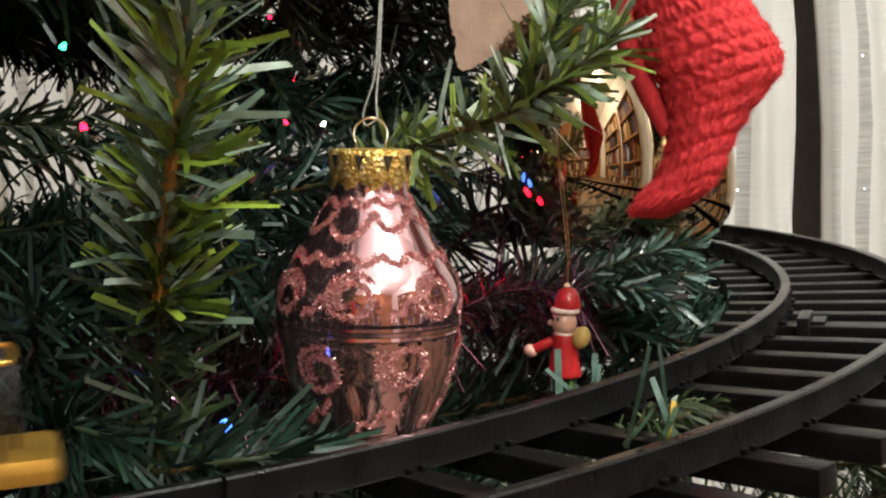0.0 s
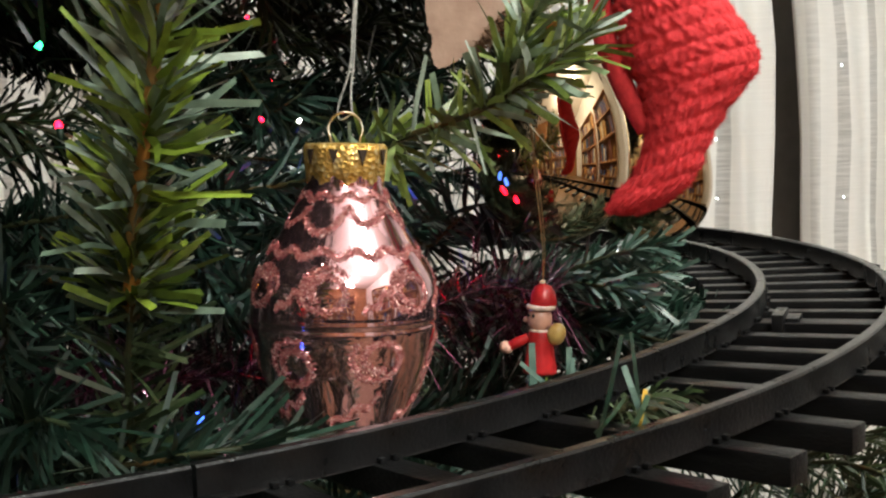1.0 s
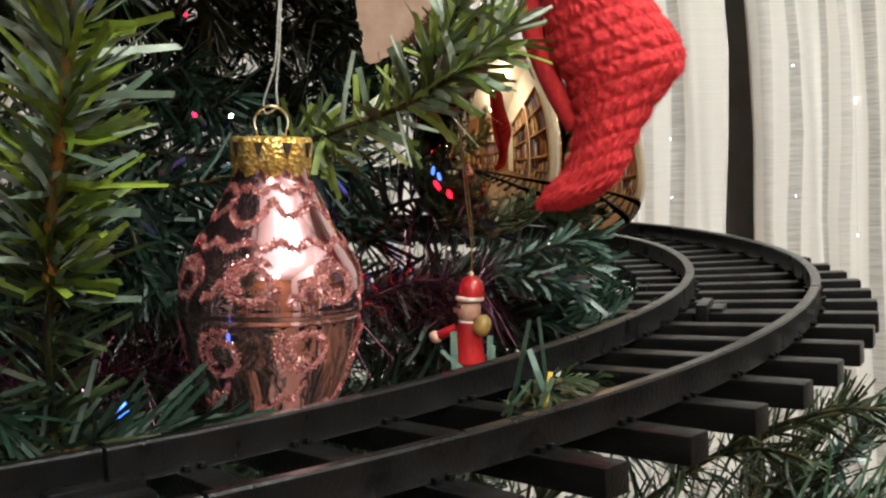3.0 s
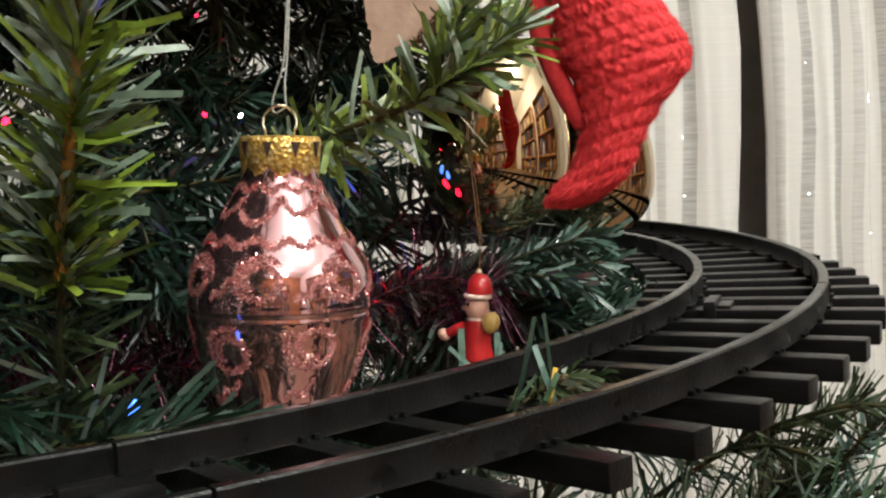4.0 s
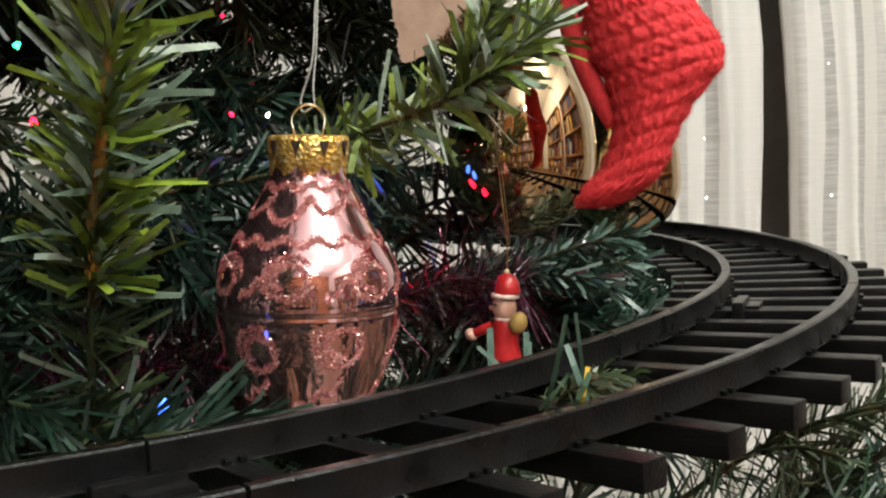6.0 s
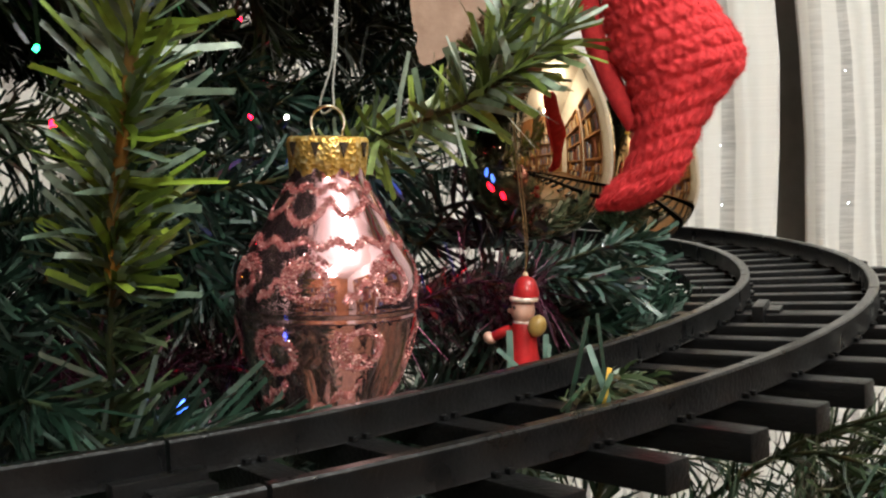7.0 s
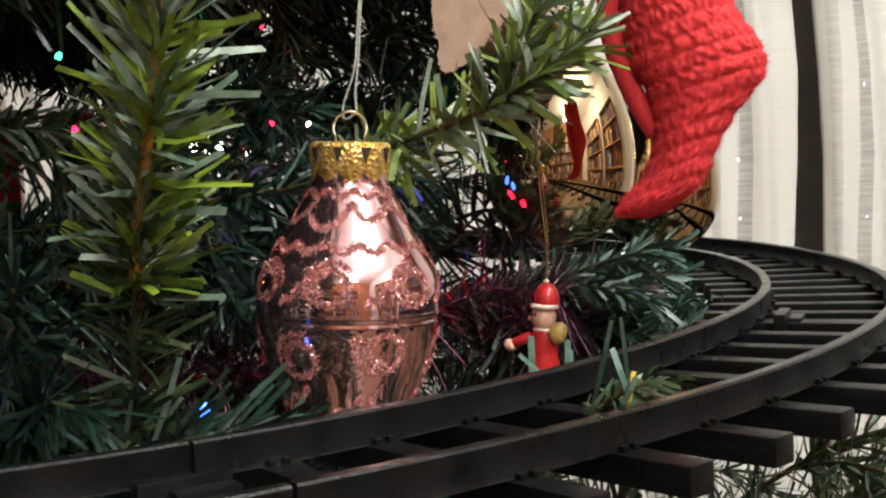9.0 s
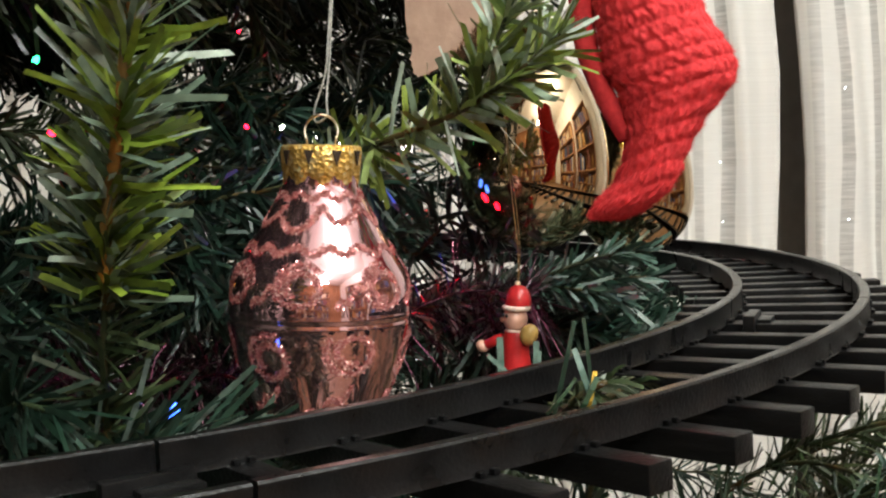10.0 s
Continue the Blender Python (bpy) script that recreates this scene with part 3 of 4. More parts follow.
# gold glass drops
def gold_drop(x, y, z, r, label):
    ob = tagged(new("glass_ornament"), label, "ornament", "gold drop ornaments")
    ob.matrix_basis = LEAN @ pose(x, y, z)
    # a ball drawn out upwards
    prof = [(max(0.0004, math.cos(t)), math.sin(t) * (1.0 if t < 0 else 1.72)) for t in np.linspace(-math.pi / 2, 1.38, 70)]
    prof = [(a * r, b * r) for a, b in prof]
    part("glass_body", lathe_mesh("glass_body", prof, M_GOLD, 96), ob)
    part("cap", cap_mesh(0.24 * r, 0.27 * r, 1.64 * r, 1.95 * r, M_BRASS), ob, "brass cap")
    wire_loop(1.95 * r, 0.0035, 0.007, ob, 30)
    part("thread", tube_mesh("thread", smooth_path([(0, 0, 1.95 * r + 0.007), (0.002, 0, 2.4 * r), (0.001, 0.004, 3.4 * r)], 6), 0.0004, M_GOLDTHREAD), ob)
    return ob


gold_drop(0.0177, 0.5150, 0.0430, 0.0302, "gold mirrored glass drop ornament reflecting the track")
gold_drop(0.0660, 0.5850, 0.0330, 0.0272, "gold mirrored glass drop ornament behind a red crocheted boot")


# little wooden figure, one plain mesh with painted colours
def toy_figure():
    m = material("painted_wood", (0.6, 0.05, 0.04), 0.28)
    at = m.node_tree.nodes.new("ShaderNodeAttribute")
    at.attribute_name = "paint"
    n = node(m, "ShaderNodeTexNoise", Scale=500.0, Detail=3.0)
    link(m, coords(m), n.inputs["Vector"])
    v = ramp(m, n.outputs["Fac"], [(0.3, (0.8, 0.8, 0.8)), (0.7, (1.05, 1.05, 1.05))], None)
    x = m.node_tree.nodes.new("ShaderNodeMix")
    x.data_type, x.blend_type = "RGBA", "MULTIPLY"
    x.inputs[0].default_value = 1.0
    link(m, at.outputs["Color"], x.inputs[6])
    link(m, v.outputs["Color"], x.inputs[7])
    link(m, x.outputs[2], bsdf(m).inputs["Base Color"])
    verts, faces, cols = [], [], []

    def turned(profile, colour, mat=Matrix(), seg=24):
        base, n = len(verts), len(profile)
        for i in range(seg):
            a = 2 * math.pi * i / seg
            for r, z in profile:
                verts.append(tuple(mat @ Vector((r * math.cos(a), r * math.sin(a), z))))
                cols.append((*colour, 1))
        for i in range(seg):
            j = (i + 1) % seg
            for k in range(n - 1):
                faces.append((base + i * n + k, base + j * n + k, base + j * n + k + 1, base + i * n + k + 1))

    red, skin, black, gold, white, green = (0.46, 0.020, 0.022), (0.70, 0.40, 0.30), (0.01, 0.01, 0.01), (0.50, 0.33, 0.10), (0.80, 0.62, 0.52), (0.03, 0.10, 0.05)
    mm = 0.001
    sphere = [(math.sin(t), -math.cos(t)) for t in np.linspace(0.001, math.pi - 0.001, 12)]

    def ball(x, y, z, rx, rz, colour, tilt=0):
        turned([(rx * a, rz * b) for a, b in sphere], colour, pose(x, y, z, 0, tilt, 0), 18)

    turned([(0.4 * mm, 0.5 * mm), (3.0 * mm, -0.8 * mm), (4.3 * mm, -3.0 * mm), (4.8 * mm, -6.2 * mm), (4.75 * mm, -7.6 * mm)], red, pose(0.0004, 0, 0, 0, -4, 0))
    turned([(4.2 * mm, -9.4 * mm), (5.2 * mm, -9.2 * mm), (5.45 * mm, -8.3 * mm), (5.2 * mm, -7.5 * mm), (4.3 * mm, -7.3 * mm)], white)
    ball(-0.0004, 0, -0.0125, 0.0046, 0.0054, skin)
    ball(-0.0052, -0.0008, -0.0130, 0.0011, 0.0011, skin)
    ball(-0.0040, -0.0030, -0.0112, 0.0006, 0.0008, black)
    ball(-0.0020, -0.0043, -0.0112, 0.0006, 0.0008, black)
    turned([(3.6 * mm, -17.6 * mm), (4.4 * mm, -17.0 * mm), (3.4 * mm, -16.4 * mm)], white)
    turned([(4.0 * mm, -17.0 * mm), (4.6 * mm, -19.0 * mm), (4.9 * mm, -23.0 * mm), (5.4 * mm, -27.0 * mm), (6.3 * mm, -31.5 * mm), (6.2 * mm, -32.6 * mm), (0.5 * mm, -32.8 * mm)], red)
    turned([(1.6 * mm, 0), (1.9 * mm, -3 * mm), (1.8 * mm, -7.5 * mm), (0.3 * mm, -8.6 * mm)], red, pose(-0.0040, -0.0026, -0.0192, 0, 62, 12))
    ball(-0.0118, -0.0040, -0.0232, 0.0026, 0.0022, skin, 30)
    turned([(1.6 * mm, 0), (1.9 * mm, -3 * mm), (1.8 * mm, -6.5 * mm), (0.3 * mm, -7.4 * mm)], red, pose(0.0036, 0.0022, -0.0192, 0, 20, 0))
    ball(0.0062, -0.0020, -0.0178, 0.0034, 0.0042, gold, 20)
    for sx in (-1, 1):
        turned([(1.9 * mm, -32 * mm), (1.8 * mm, -39 * mm)], green, pose(sx * 0.0024, 0, 0, 0, 0, 0), 14)
        ball(sx * 0.0024 - 0.0012, -0.0004, -0.0402, 0.0031, 0.0018, black)
    ball(0.0004, 0, 0.0006, 0.0011, 0.0011, (0.75, 0.6, 0.4))
    me = mesh_of("wooden_figure_ornament", verts, faces, m)
    attr = me.color_attributes.new("paint", "FLOAT_COLOR", "POINT")
    attr.data.foreach_set("color", np.array(cols, dtype=np.float32).ravel())
    ob = tagged(new("wooden_figure_ornament", me), "small painted wooden figure in a red coat and hat", "figurine")
    return ob


DX, DY, DZ = 0.0098, 0.4365, 0.0060
doll = toy_figure()
doll.matrix_basis = LEAN @ pose(DX, DY, DZ, 0, 0, -8)
doll.scale = (0.93, 0.93, 0.93)
for _sway, _w in (((0.0002, -0.0020, -0.0040), 0.00020), ((0.0009, -0.0010, -0.0036), 0.00016)):
    _pts = [(DX + 0.0004, DY, DZ), (DX + _sway[0], DY, DZ + 0.012), (DX + _sway[1], DY, DZ + 0.030), (DX + _sway[2], DY, DZ + 0.047), (DX - 0.006, DY - 0.004, DZ + 0.066)]
    cord = tagged(new("hanging_cord", tube_mesh("hanging_cord", smooth_path(_pts, 8), _w, M_GOLDTHREAD)), "twisted gold cord that holds the small wooden figure", "cord", "figure cords")
    cord.matrix_basis = LEAN


# red crocheted boot: a soft bag of knit rows
def crochet_boot(x, y, z):
    # height, middle, half width, half depth in metres; z from the toe's level up
    shape = [(-0.0015, -0.0215, 0.0020, 0.0020), (0.0000, -0.0200, 0.0062, 0.0055), (0.0045, -0.0148, 0.0100, 0.0090), (0.0125, -0.0080, 0.0104, 0.0105), (0.0235, -0.0042, 0.0108, 0.0112),
             (0.0345, -0.0018, 0.0142, 0.0125), (0.0430, 0.0002, 0.0186, 0.0138), (0.0495, -0.0006, 0.0226, 0.0145), (0.0580, -0.0025, 0.0222, 0.0148), (0.0690, -0.0075, 0.0190, 0.0142),
             (0.0850, -0.0110, 0.0172, 0.0135), (0.1050, -0.0120, 0.0165, 0.0130)]
    prof = smooth_path([(a, b, c) for a, b, c, _ in shape], 22)
    dep = smooth_path([(d, 0, 0) for *_, d in shape], 22)[:, 0]
    seg = 220
    verts, faces = [], []
    for i, ((h, mid, half), dp) in enumerate(zip(prof, dep)):
        for k in range(seg):
            a = 2 * math.pi * k / seg
            # slanted ribs of stitches with a tuck between each pair
            row = (h - 0.34 * (half * math.cos(a) + mid)) / 0.0060 + 0.30 * math.sin(a)
            st = a * 11 / math.pi + 0.5 * (math.floor(row) % 2)
            v = abs(math.sin(math.pi * row))
            w = abs(math.sin(math.pi * (st + 0.5 * math.sin(math.pi * row))))
            edge = min(1.0, half / 0.008)
            d = edge * (0.00095 * (v ** 0.9 * (0.35 + 0.65 * w)) - 0.0006 + 0.0007 * noise.noise(Vector((40 * h * 10, 3 * math.cos(a) * 4, 3 * math.sin(a) * 4))))
            verts.append((mid + (half + d) * math.cos(a), (dp + d) * math.sin(a), h))
    n = len(prof)
    for i in range(n - 1):
        for k in range(seg):
            l = (k + 1) % seg
            faces.append((i * seg + k, i * seg + l, (i + 1) * seg + l, (i + 1) * seg + k))
    faces.append(list(range(seg))[::-1])
    ob = tagged(new("crochet_boot"), "red crocheted wool boot ornament with a rounded toe", "ornament")
    ob.matrix_basis, ob.scale = LEAN @ pose(x, y, z), (0.955, 0.955, 0.955)
    part("boot", mesh_of("boot", verts, faces, M_YARN), ob)
    part("flap", tube_mesh("flap", smooth_path([(-0.0345, 0.004, 0.100), (-0.0310, 0.004, 0.075), (-0.0288, 0.003, 0.0590), (-0.0255, 0.002, 0.0490), (-0.0200, 0.001, 0.0370), (-0.0140, 0.001, 0.0270)], 10), [0.0044 - 0.0010 * (i / 50) for i in range(51)], M_YARN, 14), ob, "rolled red knitted edge")
    rng = np.random.default_rng(8)
    fz, ff = [], []
    for _ in range(34000):
        i, k = rng.integers(12, n - 1), rng.integers(0, seg)
        p = np.array(verts[i * seg + k])
        out = np.array([math.cos(2 * math.pi * k / seg), math.sin(2 * math.pi * k / seg), rng.normal(0, 0.5)]) + rng.normal(0, 0.5, 3)
        out = out / np.linalg.norm(out) * rng.uniform(0.0007, 0.0021)
        s = rng.normal(0, 0.00004, 3)
        b = len(fz)
        fz += [tuple(p - s), tuple(p + s), tuple(p + out)]
        ff.append((b, b + 1, b + 2))
    tagged(part("wool_fuzz", mesh_of("wool_fuzz", fz, ff, M_YARN), ob), kind="stuff")
    return ob


boot = crochet_boot(0.0540, 0.4165, 0.0328)


# beige felt shape with a fur edge
def felt_shape():
    ob = tagged(new("felt_ornament"), "beige felt ornament with a dark brown furry edge", "ornament")
    ob.matrix_basis = LEAN @ pose(-0.0095, 0.468, 0.079)
    outline = [(-0.0205, 0.060), (-0.0225, 0.030), (-0.0215, 0.016), (-0.0195, 0.0105), (-0.0200, 0.0065), (-0.0188, 0.0015), (-0.0150, 0.0008), (-0.0128, 0.0020), (-0.0070, 0.0060), (0.0030, 0.0130), (0.0165, 0.0240), (0.0260, 0.040), (0.0280, 0.060)]
    line = smooth_path([(a, b, 0) for a, b in outline], 6)
    bm = bmesh.new()
    rng = np.random.default_rng(2)
    vs = [bm.verts.new((a + rng.normal(0, 0.00022), 0.0, b + rng.normal(0, 0.00022))) for a, b, _ in line]
    f = bm.faces.new(vs)
    ext = bmesh.ops.extrude_face_region(bm, geom=[f])
    bmesh.ops.translate(bm, verts=[v for v in ext["geom"] if isinstance(v, bmesh.types.BMVert)], vec=(0, 0.0030, 0))
    part("felt", bm_mesh("felt", bm, M_FELT), ob)
    fz, ff = [], []
    for _ in range(900):
        t = rng.uniform(0, 1)
        p = np.array([-0.004 + 0.030 * t, -0.001, 0.0075 + 0.032 * t]) + rng.normal(0, 0.0012, 3)
        d = np.array([0.55, -0.5, -0.35]) + rng.normal(0, 0.4, 3)
        d = d / np.linalg.norm(d) * rng.uniform(0.003, 0.006)
        s = rng.normal(0, 0.00015, 3)
        b = len(fz)
        fz += [tuple(p - s), tuple(p + s), tuple(p + d)]
        ff.append((b, b + 1, b + 2))
    tagged(part("fur_trim", mesh_of("fur_trim", fz, ff, M_FUR), ob, "dark brown fur trim"), kind="stuff")


felt_shape()

# ---- the artificial tree ----
tree = tagged(new("christmas_tree"), "artificial green Christmas tree with flat plastic needles", "tree")
tree.matrix_basis = LEAN
# the trunk stands upright; TX, TY in the leaning frame
TX, TY = -0.3976, 0.6062
FX, FY, _ = LEAN @ Vector((TX, TY, 0))
UP = LEAN.inverted()
part("trunk", tube_mesh("trunk", [(FX, FY, FLOOR), (FX, FY, 0.2), (FX, FY, 1.05)], [0.018, 0.016, 0.010], M_BARK, 14), tree, place=UP)
for a in (0, 90, 180, 270):
    c, s = math.cos(radians(a)), math.sin(radians(a))
    part("stand_foot", tube_mesh("stand_foot", smooth_path([(FX, FY, FLOOR + 0.14), (FX + 0.1 * c, FY + 0.1 * s, FLOOR + 0.05), (FX + 0.26 * c, FY + 0.26 * s, FLOOR + 0.008)], 6), 0.008, M_BARK, 8), tree, place=UP)


def needle_cloud(name, paths, per_metre, length, width, mat, seed, lean=52.0, droop=0.12):
    """Flat strips round one or several stems, as one mesh."""
    rng = np.random.default_rng(seed)
    vs, fs, base = [], [], 0
    for path in paths:
        path = np.asarray(path)
        seg = np.linalg.norm(np.diff(path, axis=0), axis=1)
        acc = np.concatenate([[0], np.cumsum(seg)])
        n = max(6, int(acc[-1] * per_metre))
        s = np.sort(rng.uniform(0, acc[-1], n))
        P = np.stack([np.interp(s, acc, path[:, i]) for i in range(3)], 1)
        T = np.stack([np.interp(s, (acc[:-1] + acc[1:]) / 2, np.diff(path, axis=0)[:, i] / (seg + 1e-9)) for i in range(3)], 1)
        T /= np.linalg.norm(T, axis=1)[:, None]
        R = rng.normal(size=(n, 3))
        R -= (R * T).sum(1)[:, None] * T
        R /= np.linalg.norm(R, axis=1)[:, None]
        tip = (s / acc[-1]) ** 6
        a = np.radians(rng.normal(lean, 13, n) * (1 - 0.55 * tip))
        D = np.cos(a)[:, None] * T + np.sin(a)[:, None] * R
        L = length * rng.uniform(0.62, 1.12, n) * (1 - 0.25 * tip)
        side = np.cross(D, rng.normal(size=(n, 3)))
        side /= np.linalg.norm(side, axis=1)[:, None]
        Wd = width * rng.uniform(0.75, 1.15, n) / 2
        bend = rng.normal(0, 0.10, (n, 3)) - np.array([0, 0, droop])
        tw = rng.normal(0, 0.35, (n, 3))
        rows = []
        for u, wf in ((0.0, 0.8), (0.5, 1.0), (1.0, 0.86)):
            C = P + D * (L * u)[:, None] + bend * (L * u * u)[:, None]
            sd = side + tw * u
            sd /= np.linalg.norm(sd, axis=1)[:, None]
            rows += [C - sd * (Wd * wf)[:, None], C + sd * (Wd * wf)[:, None]]
        vs.append(np.stack(rows, 1).reshape(-1, 3))
        i = base + 6 * np.arange(n)[:, None]
        fs.append(np.concatenate([i + np.array([0, 1, 3, 2]), i + np.array([2, 3, 5, 4])]))
        base += 6 * n
    V, F = np.concatenate(vs), np.concatenate(fs)
    me = bpy.data.meshes.new(name)
    me.vertices.add(len(V))
    me.vertices.foreach_set("co", V.astype(np.float32).ravel())
    me.loops.add(len(F) * 4)
    me.loops.foreach_set("vertex_index", F.astype(np.int32).ravel())
    me.polygons.add(len(F))
    me.polygons.foreach_set("loop_start", np.arange(len(F), dtype=np.int32) * 4)
    me.polygons.foreach_set("loop_total", np.full(len(F), 4, dtype=np.int32))
    me.materials.append(mat)
    me.update(calc_edges=True)
    me.validate()
    return me


def branch(paths, per_metre, length, width, mat, seed, lean=52.0, droop=0.12, stem=0.0010, bark=None):
    """A branch with its twigs: wrapped wire stems and plastic needles."""
    paths = [smooth_path(p, 8) if len(p) < 9 else np.asarray(p) for p in paths]
    ob = part("branch", tube_mesh("branch", paths[0], np.linspace(stem * 1.3, stem * 0.8, len(paths[0])), bark or M_STEM, 5), tree)
    verts, faces = [], []
    for p in paths[1:]:
        t = tube_mesh("stem", p, np.linspace(stem * 1.1, stem * 0.8, len(p)), M_STEM, 5)
        b = len(verts)
        verts += [tuple(v.co) for v in t.vertices]
        faces += [[b + i for i in f.vertices] for f in t.polygons]
        bpy.data.meshes.remove(t)
    if verts:
        tagged(part("twig_growth", mesh_of("twig_growth", verts, faces, M_STEM), ob), kind="stuff")
    tagged(part("needles", needle_cloud("needles", paths, per_metre, length, width, mat, seed, lean, droop), ob, "flat green plastic needles"), kind="stuff")
    return ob


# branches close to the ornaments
branch([[(-0.40, 0.62, 0.105), (-0.33, 0.74, 0.118), (-0.27, 0.84, 0.120)], [(-0.36, 0.69, 0.112), (-0.30, 0.70, 0.125), (-0.25, 0.72, 0.122)]], 1500, 0.030, 0.0018, M_NEEDLE_SHADE, 31, 50, 0.15)
branch([[(-0.40, 0.62, 0.165), (-0.36, 0.80, 0.155), (-0.33, 0.98, 0.140)], [(-0.38, 0.72, 0.160), (-0.31, 0.78, 0.150), (-0.26, 0.82, 0.140)], [(-0.37, 0.76, 0.158), (-0.42, 0.88, 0.150), (-0.45, 0.98, 0.138)]], 1500, 0.030, 0.0018, M_NEEDLE_SHADE, 32, 50, 0.15)
branch([[(-0.40, 0.62, 0.145), (-0.30, 0.62, 0.135), (-0.22, 0.61, 0.120)], [(-0.34, 0.62, 0.14), (-0.29, 0.66, 0.125), (-0.24, 0.70, 0.115)]], 1500, 0.028, 0.0018, M_NEEDLE_SHADE, 33, 50, 0.15)
# lower part of the left branch, its shadow put into the needle colour
branch([[(-0.0985, 0.322, -0.030), (-0.0965, 0.312, -0.006), (-0.0930, 0.302, 0.018), (-0.0895, 0.294, 0.040)]], 2200, 0.0215, 0.0015, M_NEEDLE_SHADE_OLIVE, 22, 52, 0.06)
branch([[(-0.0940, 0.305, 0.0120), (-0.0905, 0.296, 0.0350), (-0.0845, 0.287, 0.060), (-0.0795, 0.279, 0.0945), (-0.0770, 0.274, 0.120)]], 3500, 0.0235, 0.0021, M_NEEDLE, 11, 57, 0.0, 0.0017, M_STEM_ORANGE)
# inner half of the pale branch below, its shade given by darker needle colour
branch([[(-0.30, 0.56, 0.00), (-0.16, 0.50, 0.024), (-0.0793, 0.466, 0.0376), (-0.0580, 0.447, 0.0460)]], 2000, 0.0220, 0.0019, M_NEEDLE_SHADE, 25, 52, 0.06)
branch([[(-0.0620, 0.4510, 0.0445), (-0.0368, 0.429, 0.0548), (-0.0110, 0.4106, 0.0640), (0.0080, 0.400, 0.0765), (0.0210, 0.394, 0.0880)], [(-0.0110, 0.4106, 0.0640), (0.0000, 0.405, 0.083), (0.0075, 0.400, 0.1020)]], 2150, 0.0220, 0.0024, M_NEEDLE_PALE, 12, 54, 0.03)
branch([[(-0.25, 0.60, -0.03), (-0.12, 0.57, -0.02), (-0.0275, 0.5335, -0.0140), (0.0128, 0.5065, -0.0020), (0.0400, 0.484, -0.0010), (0.0500, 0.477, -0.0030)],
        [(-0.02, 0.530, -0.008), (0.010, 0.520, -0.012), (0.048, 0.505, -0.014)]], 2400, 0.0185, 0.0018, M_NEEDLE_GREY, 13, 45, 0.10)
branch([[(0.0000, 0.5100, -0.0080), (0.0200, 0.5010, 0.0020), (0.0400, 0.4960, 0.0105), (0.0600, 0.4930, 0.0150)], [(0.0200, 0.5010, 0.0020), (0.0420, 0.5000, 0.0020), (0.0620, 0.4980, 0.0040)]], 1900, 0.0150, 0.0017, M_NEEDLE_GREY, 27, 50, 0.05)
# low branch at the left, shade again painted through dark needles
branch([[(-0.22, 0.45, -0.05), (-0.150, 0.36, -0.030), (-0.1154, 0.300, -0.012), (-0.100, 0.285, -0.010)], [(-0.16, 0.37, -0.035), (-0.115, 0.325, -0.030), (-0.075, 0.305, -0.020), (-0.052, 0.318, -0.0190)],
        [(-0.15, 0.36, -0.03), (-0.13, 0.32, 0.000), (-0.122, 0.300, 0.016)]], 1700, 0.0250, 0.0016, M_NEEDLE_SHADE, 14, 46, 0.06)
branch([[(-0.02, 0.37, -0.055), (0.008, 0.330, -0.030), (0.0200, 0.3085, -0.0110), (0.0290, 0.304, -0.0040)], [(0.012, 0.325, -0.026), (0.026, 0.312, -0.012), (0.0370, 0.310, -0.0055)]], 2100, 0.0112, 0.0013, M_NEEDLE_SHADE_OLIVE, 15, 62, 0.45)
branch([[(-0.10, 0.55, -0.20), (0.03, 0.47, -0.118), (0.080, 0.440, -0.086), (0.1300, 0.430, -0.078), (0.1900, 0.440, -0.072)], [(0.07, 0.445, -0.095), (0.09, 0.40, -0.083), (0.115, 0.375, -0.078), (0.140, 0.365, -0.074)]],
       900, 0.0300, 0.0012, M_NEEDLE_BLUE, 16, 60, -0.30)
branch([[(0.06, 0.63, -0.26), (0.115, 0.575, -0.150), (0.145, 0.525, -0.090), (0.1590, 0.502, -0.055)], [(0.13, 0.550, -0.115), (0.165, 0.53, -0.085), (0.186, 0.515, -0.058)], [(0.14, 0.535, -0.10), (0.140, 0.505, -0.085), (0.136, 0.485, -0.074)]], 1300, 0.0270, 0.0012, M_NEEDLE_SHADE_OLIVE, 21, 34, -0.20)
branch([[(0.10, 0.60, -0.21), (0.150, 0.53, -0.105), (0.168, 0.500, -0.062), (0.176, 0.492, -0.050)], [(0.150, 0.53, -0.105), (0.175, 0.500, -0.085), (0.188, 0.485, -0.070)]], 1700, 0.0150, 0.0018, M_NEEDLE_GREY, 23, 60, 0.15)
branch([[(0.05, 0.56, -0.14), (0.108, 0.492, -0.070), (0.138, 0.456, -0.045), (0.156, 0.440, -0.040)], [(0.108, 0.492, -0.070), (0.120, 0.470, -0.062), (0.128, 0.440, -0.058)], [(0.108, 0.492, -0.070), (0.145, 0.480, -0.052), (0.165, 0.470, -0.046)]], 800, 0.0200, 0.0013, M_NEEDLE_SHADE_OLIVE, 26, 52, 0.05)
branch([[(-0.10, 0.45, -0.18), (0.03, 0.38, -0.12), (0.085, 0.345, -0.085)], [(0.03, 0.38, -0.12), (0.06, 0.40, -0.10), (0.10, 0.41, -0.095)]], 1100, 0.0240, 0.0016, M_NEEDLE_BLUE, 17, 42, 0.05)
